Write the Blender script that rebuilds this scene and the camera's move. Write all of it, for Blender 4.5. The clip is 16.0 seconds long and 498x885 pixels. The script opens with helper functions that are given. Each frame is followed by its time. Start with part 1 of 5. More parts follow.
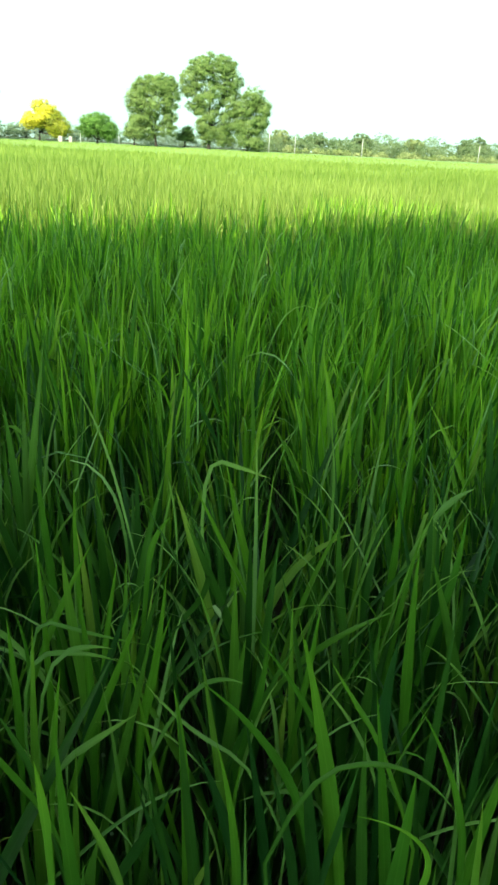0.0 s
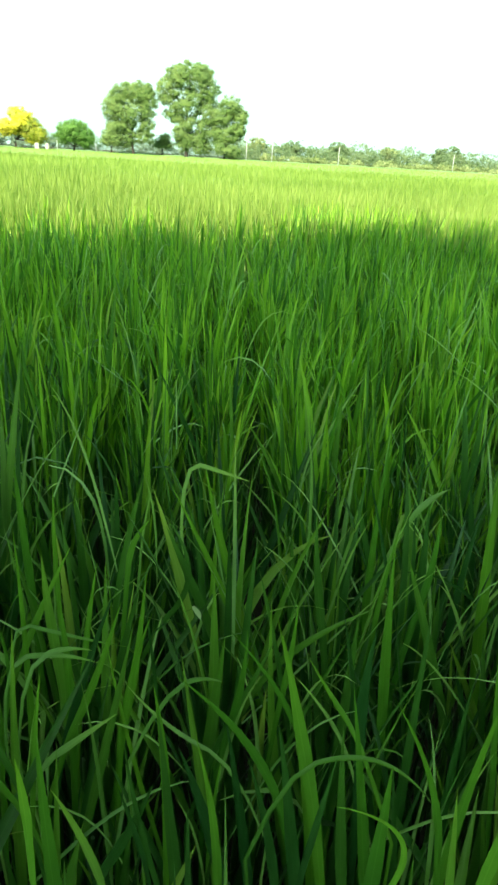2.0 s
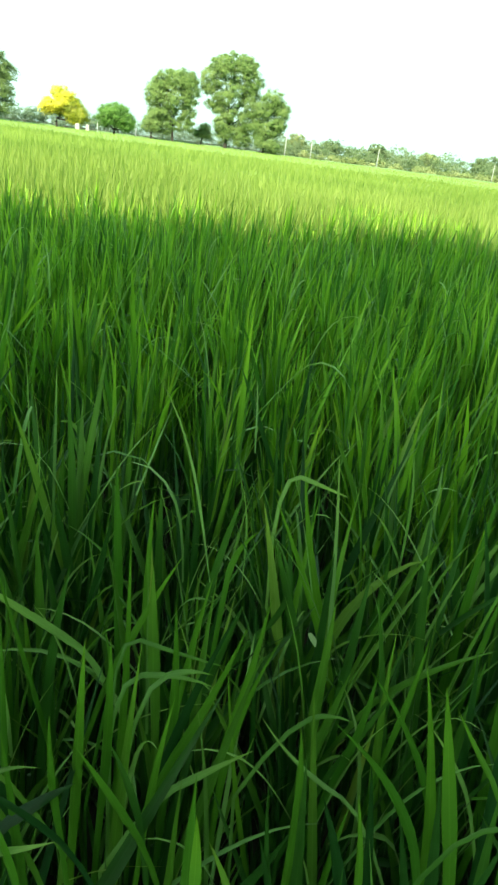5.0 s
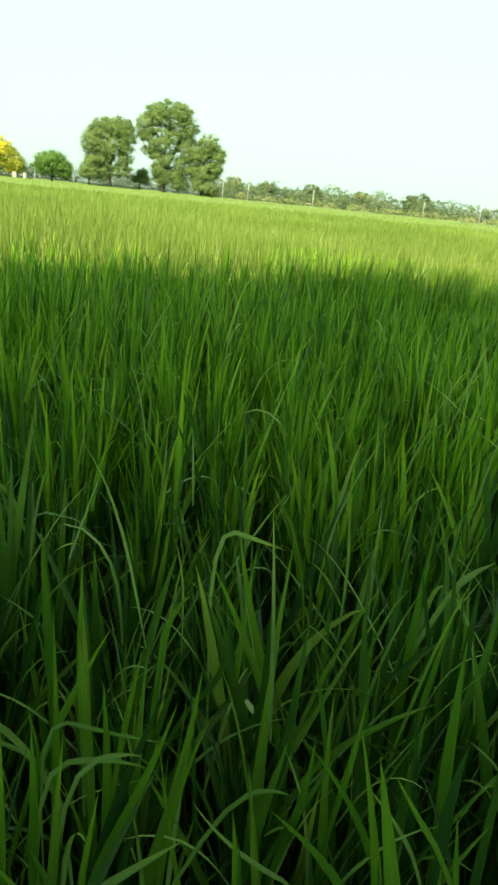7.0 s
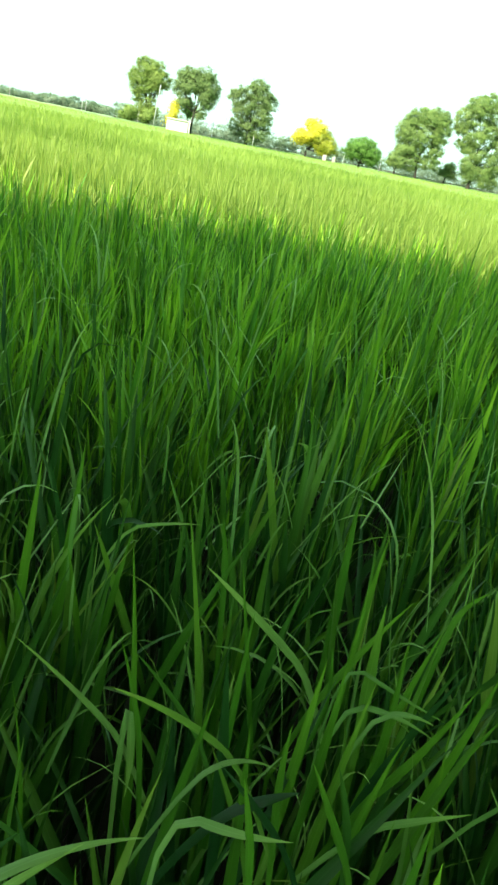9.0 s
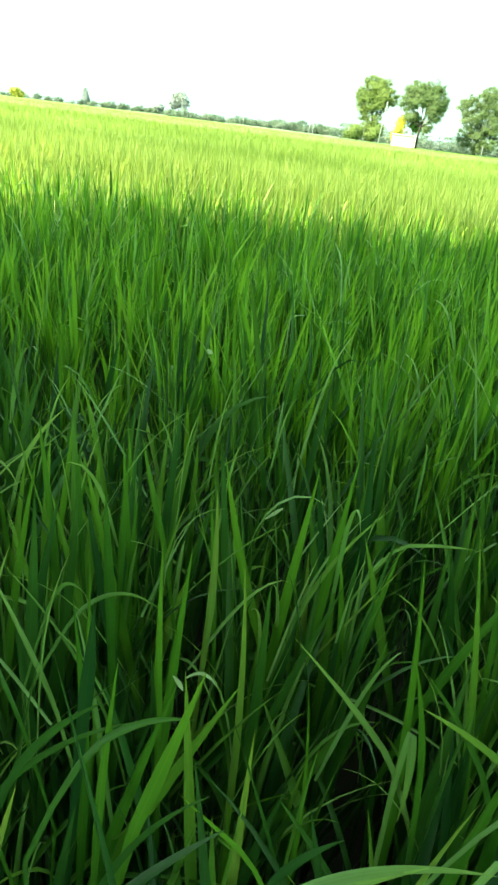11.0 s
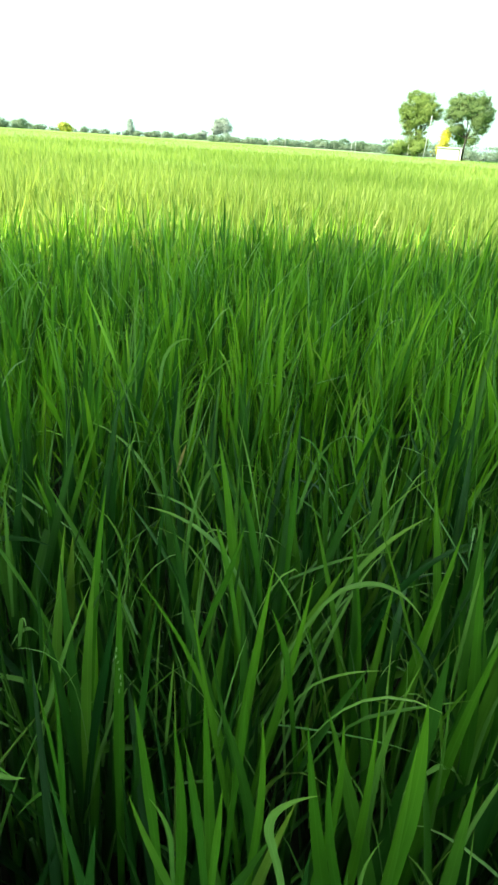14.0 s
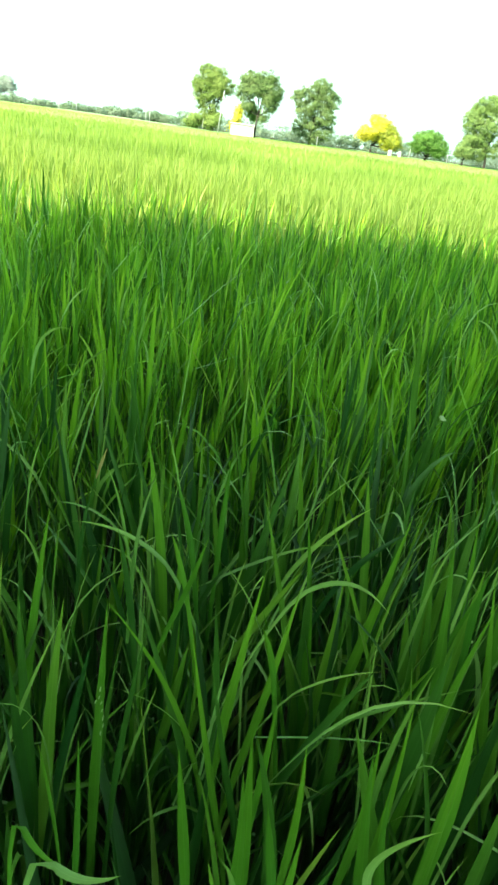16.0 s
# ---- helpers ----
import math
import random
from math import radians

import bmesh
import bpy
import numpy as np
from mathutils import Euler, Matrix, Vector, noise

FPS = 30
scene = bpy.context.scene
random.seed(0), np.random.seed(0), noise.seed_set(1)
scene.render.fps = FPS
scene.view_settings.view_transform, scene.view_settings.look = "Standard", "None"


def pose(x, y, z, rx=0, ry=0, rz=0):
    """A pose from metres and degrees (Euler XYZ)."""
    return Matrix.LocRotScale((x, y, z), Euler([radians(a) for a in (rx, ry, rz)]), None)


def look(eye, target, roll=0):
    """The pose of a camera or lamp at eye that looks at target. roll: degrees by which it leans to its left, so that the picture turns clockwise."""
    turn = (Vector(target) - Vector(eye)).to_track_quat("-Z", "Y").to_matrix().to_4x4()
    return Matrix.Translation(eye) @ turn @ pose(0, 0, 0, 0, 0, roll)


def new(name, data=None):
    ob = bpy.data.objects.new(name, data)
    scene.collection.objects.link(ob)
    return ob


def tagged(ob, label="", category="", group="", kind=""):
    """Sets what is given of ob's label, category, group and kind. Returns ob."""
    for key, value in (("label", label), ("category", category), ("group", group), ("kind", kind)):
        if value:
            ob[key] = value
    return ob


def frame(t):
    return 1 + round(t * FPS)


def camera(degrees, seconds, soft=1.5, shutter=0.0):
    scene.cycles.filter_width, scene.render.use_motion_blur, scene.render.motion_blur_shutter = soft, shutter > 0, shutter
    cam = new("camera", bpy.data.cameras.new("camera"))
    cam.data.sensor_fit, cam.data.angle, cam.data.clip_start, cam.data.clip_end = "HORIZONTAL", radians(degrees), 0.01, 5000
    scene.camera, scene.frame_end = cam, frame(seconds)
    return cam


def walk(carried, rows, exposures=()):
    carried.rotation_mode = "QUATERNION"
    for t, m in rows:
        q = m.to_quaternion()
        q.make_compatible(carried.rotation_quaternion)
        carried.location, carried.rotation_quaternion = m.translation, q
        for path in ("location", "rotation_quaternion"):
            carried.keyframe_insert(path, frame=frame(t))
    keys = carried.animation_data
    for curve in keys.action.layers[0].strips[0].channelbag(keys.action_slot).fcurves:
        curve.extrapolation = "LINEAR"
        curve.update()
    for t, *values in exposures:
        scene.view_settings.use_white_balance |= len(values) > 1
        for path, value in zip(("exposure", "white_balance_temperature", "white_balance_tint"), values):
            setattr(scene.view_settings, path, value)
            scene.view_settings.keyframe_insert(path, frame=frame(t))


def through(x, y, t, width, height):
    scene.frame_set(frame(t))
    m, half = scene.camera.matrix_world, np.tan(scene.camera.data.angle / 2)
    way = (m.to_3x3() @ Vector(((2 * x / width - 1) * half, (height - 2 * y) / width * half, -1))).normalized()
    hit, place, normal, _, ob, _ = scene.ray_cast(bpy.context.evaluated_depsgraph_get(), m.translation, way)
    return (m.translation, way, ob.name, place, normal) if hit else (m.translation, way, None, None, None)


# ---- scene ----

# ---- camera and its walk ----
PATH = [
    (0.0, 0.000, 0.000, 1.320, 0.75, -22.69, -2.84),
    (0.5, 0.022, 0.004, 1.320, -1.95, -22.92, -3.41),
    (1.0, 0.018, 0.004, 1.318, -2.17, -23.14, -3.15),
    (1.5, 0.001, -0.003, 1.317, 0.31, -23.75, -2.76),
    (2.0, 0.002, -0.012, 1.319, -0.96, -22.06, -3.08),
    (2.5, -0.064, -0.029, 1.350, -0.19, -21.31, -3.39),
    (3.0, -0.144, -0.086, 1.341, -3.22, -22.49, -2.87),
    (3.2, -0.168, -0.090, 1.340, -2.81, -22.40, -5.18),
    (5.3, -0.133, 0.061, 1.296, 2.32, -22.75, -6.29),
    (5.5, -0.134, 0.067, 1.289, 2.44, -24.15, -4.25),
    (6.0, -0.098, 0.080, 1.301, -2.49, -21.93, -3.01),
    (6.5, -0.083, 0.075, 1.342, -2.85, -17.70, -5.67),
    (7.0, -0.106, 0.068, 1.333, -2.84, -19.17, -5.54),
    (7.3, -0.130, 0.078, 1.320, -0.62, -21.40, -6.50),
    (7.5, -0.145, 0.084, 1.311, 1.63, -20.65, -6.40),
    (8.0, -0.208, 0.082, 1.308, 10.44, -20.83, -4.98),
    (8.2, -0.236, 0.057, 1.320, 12.21, -20.64, -6.14),
    (10.3, -0.159, -0.016, 1.315, 33.83, -26.32, -6.40),
    (10.5, -0.209, -0.015, 1.304, 34.92, -23.99, -5.01),
    (11.0, -0.293, -0.045, 1.309, 37.11, -24.36, -6.44),
    (11.5, -0.359, -0.099, 1.321, 32.10, -26.26, -6.27),
    (12.0, -0.430, -0.146, 1.328, 30.51, -24.58, -6.24),
    (12.5, -0.486, -0.162, 1.333, 33.56, -23.35, -5.15),
    (13.0, -0.586, -0.166, 1.318, 35.75, -20.54, -2.17),
    (13.5, -0.704, -0.154, 1.311, 37.47, -23.78, -1.50),
    (14.0, -0.804, -0.194, 1.322, 40.18, -23.11, -3.60),
    (14.5, -0.832, -0.179, 1.329, 23.75, -24.96, -5.90),
    (15.0, -0.981, -0.216, 1.309, 21.51, -24.40, -5.56),
    (15.5, -0.998, -0.251, 1.322, 21.66, -24.66, -7.69),
    (16.0, -0.993, -0.249, 1.322, 24.79, -23.75, -7.19),
]
EXPOSURES = [(0.0, 2.3, 6500, 10), (0.5, 2.4, 6500, 10), (1.0, 2.42, 6500, 10), (2.0, 2.5, 6500, 10), (3.0, 2.4, 6500, 10), (5.5, 2.36, 6500, 10), (6.0, 2.6, 6500, 10), (6.5, 2.12, 6600, 11),
             (7.0, 1.84, 7100, 16), (7.5, 2.2, 7000, 13), (8.0, 2.2, 6800, 11), (10.5, 2.9, 6500, 10), (11.0, 2.8, 6500, 10), (11.5, 2.83, 6500, 10), (12.0, 2.88, 6500, 10), (12.5, 2.7, 6500, 10),
             (13.0, 2.76, 6600, 11), (13.5, 2.58, 6600, 11), (14.0, 2.58, 6500, 10), (14.5, 2.74, 6500, 10), (15.0, 2.9, 6500, 10), (15.5, 3.12, 6500, 10), (16.0, 2.86, 6500, 10)]
cam = camera(39.04, 16.0, soft=2.7)
walk(cam, [(t, pose(x, y, z, 90 + pitch, roll, yaw)) for t, x, y, z, yaw, pitch, roll in PATH], EXPOSURES)

# ---- world, sun ----
SUN_BEARING, SUN_HEIGHT = 155.0, 42.0      # degrees to the left of north, above the horizon
to_sun = Vector((-math.sin(radians(SUN_BEARING)) * math.cos(radians(SUN_HEIGHT)),
                 math.cos(radians(SUN_BEARING)) * math.cos(radians(SUN_HEIGHT)), math.sin(radians(SUN_HEIGHT))))
world = bpy.data.worlds.new("sky")
scene.world = world
world.use_nodes = True
wn, wl = world.node_tree.nodes, world.node_tree.links
wn.clear()
sky = wn.new("ShaderNodeTexSky")
sky.sky_type, sky.sun_disc = "NISHITA", False
sky.sun_elevation, sky.sun_rotation = radians(SUN_HEIGHT), radians(-SUN_BEARING)
sky.air_density, sky.dust_density, sky.ozone_density = 1.0, 3.0, 1.0
veil = wn.new("ShaderNodeMix")              # thin high cloud all over the sky
veil.data_type = "RGBA"
veil.inputs[0].default_value = 0.8
veil.inputs[7].default_value = (5.7, 9.0, 7.3, 1)
back = wn.new("ShaderNodeBackground")
back.inputs["Strength"].default_value = 0.046
wout = wn.new("ShaderNodeOutputWorld")
wl.new(sky.outputs[0], veil.inputs[6])
wl.new(veil.outputs[2], back.inputs["Color"])
wl.new(back.outputs[0], wout.inputs[0])

sun = new("sun", bpy.data.lights.new("sun", "SUN"))
sun.data.energy, sun.data.angle, sun.data.color = 4.7, radians(1.2), (1.0, 0.82, 0.56)
sun.matrix_world = look(to_sun * 60, (0, 0, 0))


# ---- materials ----
def material(name):
    m = bpy.data.materials.new(name)
    m.use_nodes = True
    m.node_tree.nodes.clear()
    return m, m.node_tree.nodes, m.node_tree.links


def ramp(nodes, stops):
    r = nodes.new("ShaderNodeValToRGB")
    r.color_ramp.elements[0].position, r.color_ramp.elements[0].color = stops[0][0], (*stops[0][1], 1)
    r.color_ramp.elements[1].position, r.color_ramp.elements[1].color = stops[-1][0], (*stops[-1][1], 1)
    for at, c in stops[1:-1]:
        r.color_ramp.elements.new(at).color = (*c, 1)
    return r


def any_random(nodes, links):
    """A random number for each object and each loose piece of a mesh."""
    info, geo = nodes.new("ShaderNodeObjectInfo"), nodes.new("ShaderNodeNewGeometry")
    add, fract = nodes.new("ShaderNodeMath"), nodes.new("ShaderNodeMath")
    add.operation, fract.operation = "ADD", "FRACT"
    links.new(info.outputs["Random"], add.inputs[0])
    links.new(geo.outputs["Random Per Island"], add.inputs[1])
    links.new(add.outputs[0], fract.inputs[0])
    return fract.outputs[0]


def mix(nodes, links, a, b, fac, how="MIX"):
    n = nodes.new("ShaderNodeMix")
    n.data_type, n.blend_type = "RGBA", how
    for socket, value in ((n.inputs[0], fac), (n.inputs[6], a), (n.inputs[7], b)):
        if isinstance(value, (int, float)):
            socket.default_value = value
        elif isinstance(value, tuple):
            socket.default_value = (*value, 1)
        else:
            links.new(value, socket)
    return n.outputs[2]


def noise_of(nodes, links, scale, detail=3.0, space="Object"):
    c, n = nodes.new("ShaderNodeTexCoord"), nodes.new("ShaderNodeTexNoise")
    n.inputs["Scale"].default_value, n.inputs["Detail"].default_value = scale, detail
    if space == "World":
        g = nodes.new("ShaderNodeNewGeometry")
        links.new(g.outputs["Position"], n.inputs["Vector"])
    else:
        links.new(c.outputs[space], n.inputs["Vector"])
    return n.outputs["Fac"]


def leafy(name, stops, through, share=0.4, rough=0.5, gloss=0.35, patch=0.25, veins=False, bands=()):
    """Leaves that let light through: a colour for each leaf, patches over the plant, veins along a blade."""
    m, n, l = material(name)
    r = ramp(n, stops)
    l.new(any_random(n, l), r.inputs[0])
    colour = r.outputs[0]
    spread = ramp(n, [(0.35, (0.72, 0.78, 0.66)), (0.65, (1.12, 1.08, 1.1))])
    l.new(noise_of(n, l, patch, 3.0, "World"), spread.inputs[0])
    colour = mix(n, l, colour, spread.outputs[0], 1.0, "MULTIPLY")
    if veins:
        tuft = ramp(n, [(0.32, (0.66, 0.72, 0.70)), (0.5, (1.0, 1.0, 1.0)), (0.70, (1.25, 1.16, 1.05))])
        l.new(noise_of(n, l, 4.5, 2.0, "World"), tuft.inputs[0])
        colour = mix(n, l, colour, tuft.outputs[0], 0.8, "MULTIPLY")
        uv = n.new("ShaderNodeTexCoord")
        split = n.new("ShaderNodeSeparateXYZ")
        l.new(uv.outputs["UV"], split.inputs[0])
        rib = ramp(n, [(0.0, (1, 1, 1)), (0.43, (0.92, 0.96, 0.9)), (0.485, (1.5, 1.35, 1.7)), (0.515, (1.5, 1.35, 1.7)),
                       (0.57, (0.92, 0.96, 0.9)), (1.0, (1, 1, 1))])
        l.new(split.outputs[0], rib.inputs[0])
        colour = mix(n, l, colour, rib.outputs[0], 0.35, "MULTIPLY")
        age = ramp(n, [(0.0, (0.95, 0.98, 1.1)), (0.5, (1, 1, 1)), (0.93, (1.2, 1.1, 0.9)), (1.0, (1.5, 1.3, 1.0))])
        l.new(split.outputs[1], age.inputs[0])
        colour = mix(n, l, colour, age.outputs[0], 1.0, "MULTIPLY")
        fine = n.new("ShaderNodeTexWave")
        fine.bands_direction = "X"
        fine.inputs["Scale"].default_value, fine.inputs["Distortion"].default_value = 3.0, 0.3
        l.new(uv.outputs["UV"], fine.inputs["Vector"])
        streak = ramp(n, [(0.0, (0.86, 0.88, 0.84)), (1.0, (1.06, 1.05, 1.06))])
        l.new(fine.outputs["Fac"], streak.inputs[0])
        colour = mix(n, l, colour, streak.outputs[0], 0.4, "MULTIPLY")
    p, t, mixer, out = (n.new(k) for k in ("ShaderNodeBsdfPrincipled", "ShaderNodeBsdfTranslucent", "ShaderNodeMixShader", "ShaderNodeOutputMaterial"))
    p.inputs["Roughness"].default_value, p.inputs["Specular IOR Level"].default_value = rough, gloss
    l.new(colour, p.inputs["Base Color"])
    l.new(mix(n, l, colour, through, 1.0, "MULTIPLY"), t.inputs["Color"])
    mixer.inputs[0].default_value = share
    l.new(p.outputs[0], mixer.inputs[1])
    l.new(t.outputs[0], mixer.inputs[2])
    l.new(mixer.outputs[0], out.inputs[0])
    return m


def solid(name, stops, scale, rough=0.85, gloss=0.3, bump=0.3, fine=None, space="Object"):
    """An opaque surface: colour from noise at two scales, and relief."""
    m, n, l = material(name)
    r = ramp(n, stops)
    coarse, small = noise_of(n, l, scale, 4.0, space), noise_of(n, l, fine or scale * 9, 3.0, space)
    l.new(mix(n, l, coarse, small, 0.4), r.inputs[0])
    p, b, out = n.new("ShaderNodeBsdfPrincipled"), n.new("ShaderNodeBump"), n.new("ShaderNodeOutputMaterial")
    b.inputs["Strength"].default_value, b.inputs["Distance"].default_value = bump, 0.02
    l.new(small, b.inputs["Height"])
    l.new(b.outputs[0], p.inputs["Normal"])
    l.new(r.outputs[0], p.inputs["Base Color"])
    p.inputs["Roughness"].default_value, p.inputs["Specular IOR Level"].default_value = rough, gloss
    l.new(p.outputs[0], out.inputs[0])
    return m


RICE_STOPS = [(0.0, (0.032, 0.122, 0.022)), (0.3, (0.072, 0.216, 0.023)), (0.62, (0.144, 0.346, 0.028)), (0.95, (0.210, 0.430, 0.042)),
              (1.0, (0.23, 0.40, 0.06))]
RICE = leafy("rice_leaf", RICE_STOPS, (1.4, 1.35, 0.7), share=0.28, rough=0.42, gloss=0.24, patch=0.35, veins=True)
# Yellower copy of rice_leaf: the sun's warm tone painted into blades past the shade.
RICE_SUN_TONED = leafy("rice_leaf_sun_toned", [(0.0, (0.128, 0.218, 0.050)), (0.5, (0.164, 0.262, 0.060)), (1.0, (0.204, 0.308, 0.073))], (1.3, 1.25, 0.9), share=0.52, rough=0.5, gloss=0.2, patch=0.12)
# Copy of rice_leaf, darkened and blued to paint the dimmer shade up close.
RICE_DIMMED = leafy("rice_leaf_dimmed", [(0.0, (0.017, 0.072, 0.022)), (0.25, (0.028, 0.100, 0.024)), (0.6, (0.054, 0.158, 0.028)), (0.93, (0.116, 0.264, 0.038)), (1.0, (0.22, 0.33, 0.08))],
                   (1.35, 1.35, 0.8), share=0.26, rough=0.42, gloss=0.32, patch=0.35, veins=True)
RICE_BRIGHT = leafy("rice_leaf_fresh", [(0.0, (0.050, 0.166, 0.022)), (0.5, (0.078, 0.218, 0.025)), (1.0, (0.116, 0.284, 0.033))], (1.4, 1.35, 0.7), share=0.28, rough=0.42, gloss=0.24, patch=0.35, veins=True)
PALE_BLADE = leafy("rice_leaf_underside", [(0.0, (0.13, 0.28, 0.065)), (1.0, (0.24, 0.41, 0.125))], (1.2, 1.2, 0.8), share=0.3, rough=0.42, gloss=0.30, veins=True)
STRAW = leafy("dry_leaf", [(0.0, (0.30, 0.22, 0.09)), (1.0, (0.40, 0.33, 0.16))], (1.0, 0.9, 0.7), share=0.3, veins=True)
TORN = leafy("bleached_leaf", [(0.0, (0.34, 0.46, 0.24)), (1.0, (0.50, 0.60, 0.36))], (1.0, 1.0, 0.8), share=0.2, rough=0.5, gloss=0.3)
STEM = leafy("rice_stem", [(0.0, (0.028, 0.085, 0.020)), (1.0, (0.07, 0.155, 0.034))], (1.2, 1.2, 0.8), share=0.15, rough=0.5)
# Yellowed like the blades past the shade: sun tone in the base colour.
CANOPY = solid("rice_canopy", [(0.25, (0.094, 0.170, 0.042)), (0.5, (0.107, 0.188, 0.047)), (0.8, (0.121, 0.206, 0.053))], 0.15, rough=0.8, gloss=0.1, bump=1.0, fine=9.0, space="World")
MUD = solid("wet_mud", [(0.3, (0.010, 0.009, 0.006)), (0.7, (0.030, 0.025, 0.016))], 0.8, rough=0.9, gloss=0.12, bump=0.6, space="World")
SOIL = solid("grassy_bund", [(0.25, (0.064, 0.140, 0.055)), (0.5, (0.092, 0.180, 0.072)), (0.75, (0.14, 0.225, 0.105))], 0.25, rough=0.95, gloss=0.1, bump=0.8, space="World")
DRY_SOIL = solid("dry_bund", [(0.25, (0.095, 0.175, 0.090)), (0.5, (0.130, 0.220, 0.125)), (0.75, (0.18, 0.275, 0.17))], 0.12, rough=0.95, gloss=0.1, bump=0.8, space="World")
BARK = solid("bark", [(0.3, (0.014, 0.016, 0.013)), (0.7, (0.042, 0.046, 0.039))], 2.5, rough=0.9, gloss=0.15, bump=0.8)
CONCRETE = solid("concrete_post", [(0.25, (0.22, 0.27, 0.28)), (0.75, (0.34, 0.40, 0.42))], 1.5, rough=0.85, bump=0.3)
LIME = solid("limewashed_wall", [(0.2, (0.35, 0.38, 0.37)), (0.5, (0.45, 0.49, 0.49)), (0.9, (0.53, 0.57, 0.57))], 0.9, rough=0.9, gloss=0.2, bump=0.3)
STONE = solid("weathered_limestone", [(0.25, (0.17, 0.19, 0.18)), (0.75, (0.30, 0.33, 0.33))], 2.0, rough=0.9, gloss=0.15, bump=0.4)
SLAB = solid("roof_slab", [(0.3, (0.26, 0.25, 0.23)), (0.7, (0.45, 0.43, 0.40))], 1.2, rough=0.9, bump=0.4)
DOOR = solid("door_paint", [(0.3, (0.16, 0.18, 0.18)), (0.7, (0.26, 0.28, 0.27))], 2.0, rough=0.6, bump=0.2)
LEAF_BROAD = leafy("broad_leaves", [(0.0, (0.070, 0.140, 0.050)), (0.5, (0.098, 0.180, 0.060)), (1.0, (0.136, 0.228, 0.070))], (1.3, 1.3, 0.8), share=0.2, rough=0.6, gloss=0.15, patch=0.35)
LEAF_LIGHT = leafy("light_leaves", [(0.0, (0.082, 0.148, 0.042)), (0.5, (0.106, 0.182, 0.050)), (1.0, (0.136, 0.220, 0.058))], (1.3, 1.3, 0.8), share=0.22, rough=0.6, gloss=0.15, patch=0.35)
# Darker copy of broad_leaves: offsets the higher exposure on two bank trees.
LEAF_BROAD_DARKENED = leafy("broad_leaves_darkened", [(0.0, (0.058, 0.112, 0.048)), (0.5, (0.080, 0.144, 0.058)), (1.0, (0.112, 0.186, 0.070))], (1.3, 1.3, 0.8), share=0.2, rough=0.6, gloss=0.15, patch=0.35)
LEAF_DARK = leafy("dark_leaves", [(0.0, (0.055, 0.135, 0.034)), (0.5, (0.082, 0.200, 0.050)), (1.0, (0.12, 0.265, 0.066))], (1.4, 1.4, 0.8), share=0.40, rough=0.6, gloss=0.15, patch=0.4)
FLOWER = leafy("yellow_blossom", [(0.0, (0.34, 0.36, 0.02)), (0.6, (0.50, 0.52, 0.04)), (1.0, (0.62, 0.64, 0.09))], (1.1, 1.05, 0.6), share=0.3, patch=0.6)
LEAF_YELLOW = leafy("yellow_green_leaves", [(0.0, (0.11, 0.18, 0.015)), (0.5, (0.19, 0.255, 0.018)), (1.0, (0.30, 0.34, 0.02))], (1.2, 1.2, 0.7), share=0.3, patch=0.6)
# Scrub green, paled and blued to paint the haze of distance.
LEAF_SCRUB_HAZED = leafy("hazed_scrub_leaves", [(0.0, (0.088, 0.152, 0.090)), (0.5, (0.114, 0.186, 0.106)), (1.0, (0.148, 0.224, 0.122))], (1.3, 1.3, 0.9), share=0.4, rough=0.6, gloss=0.12, patch=0.09)
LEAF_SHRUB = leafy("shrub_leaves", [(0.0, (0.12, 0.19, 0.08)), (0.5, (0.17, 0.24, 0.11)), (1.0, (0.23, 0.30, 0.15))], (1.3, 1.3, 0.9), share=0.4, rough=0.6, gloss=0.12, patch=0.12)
# Woods far off: aerial haze is painted into this leaf colour.
LEAF_HAZY = leafy("hazed_woods_leaves", [(0.0, (0.105, 0.175, 0.135)), (0.5, (0.125, 0.200, 0.152)), (1.0, (0.150, 0.230, 0.172))], (1.2, 1.2, 1.0), share=0.4, rough=0.6, gloss=0.12, patch=0.06)
# Leaves bleached towards the sky's tone: haze painted on the farthest trees.
LEAF_HAZE_PALED = leafy("haze_paled_leaves", [(0.0, (0.18, 0.26, 0.26)), (0.5, (0.24, 0.33, 0.33)), (1.0, (0.31, 0.41, 0.40))], (1.1, 1.1, 1.0), share=0.4, rough=0.6, gloss=0.12, patch=0.3)


# ---- helpers of the place ----
def link_mesh(name, verts, faces, mat, parent=None, uvs=None, smooth=True):
    me = bpy.data.meshes.new(name)
    me.from_pydata(verts, [], faces)
    if uvs is not None:
        layer = me.uv_layers.new(name="UVMap")
        layer.data.foreach_set("uv", np.asarray(uvs, np.float32).ravel())
    me.materials.append(mat)
    if smooth:
        me.polygons.foreach_set("use_smooth", np.ones(len(me.polygons), bool))
    me.update()
    ob = new(name, me)
    if parent:
        ob.parent = parent
    return ob


def part(name, bm, mat, parent, label=""):
    me = bpy.data.meshes.new(name)
    bm.to_mesh(me)
    bm.free()
    me.materials.append(mat)
    ob = new(name, me)
    ob.parent = parent
    return tagged(ob, label=label)


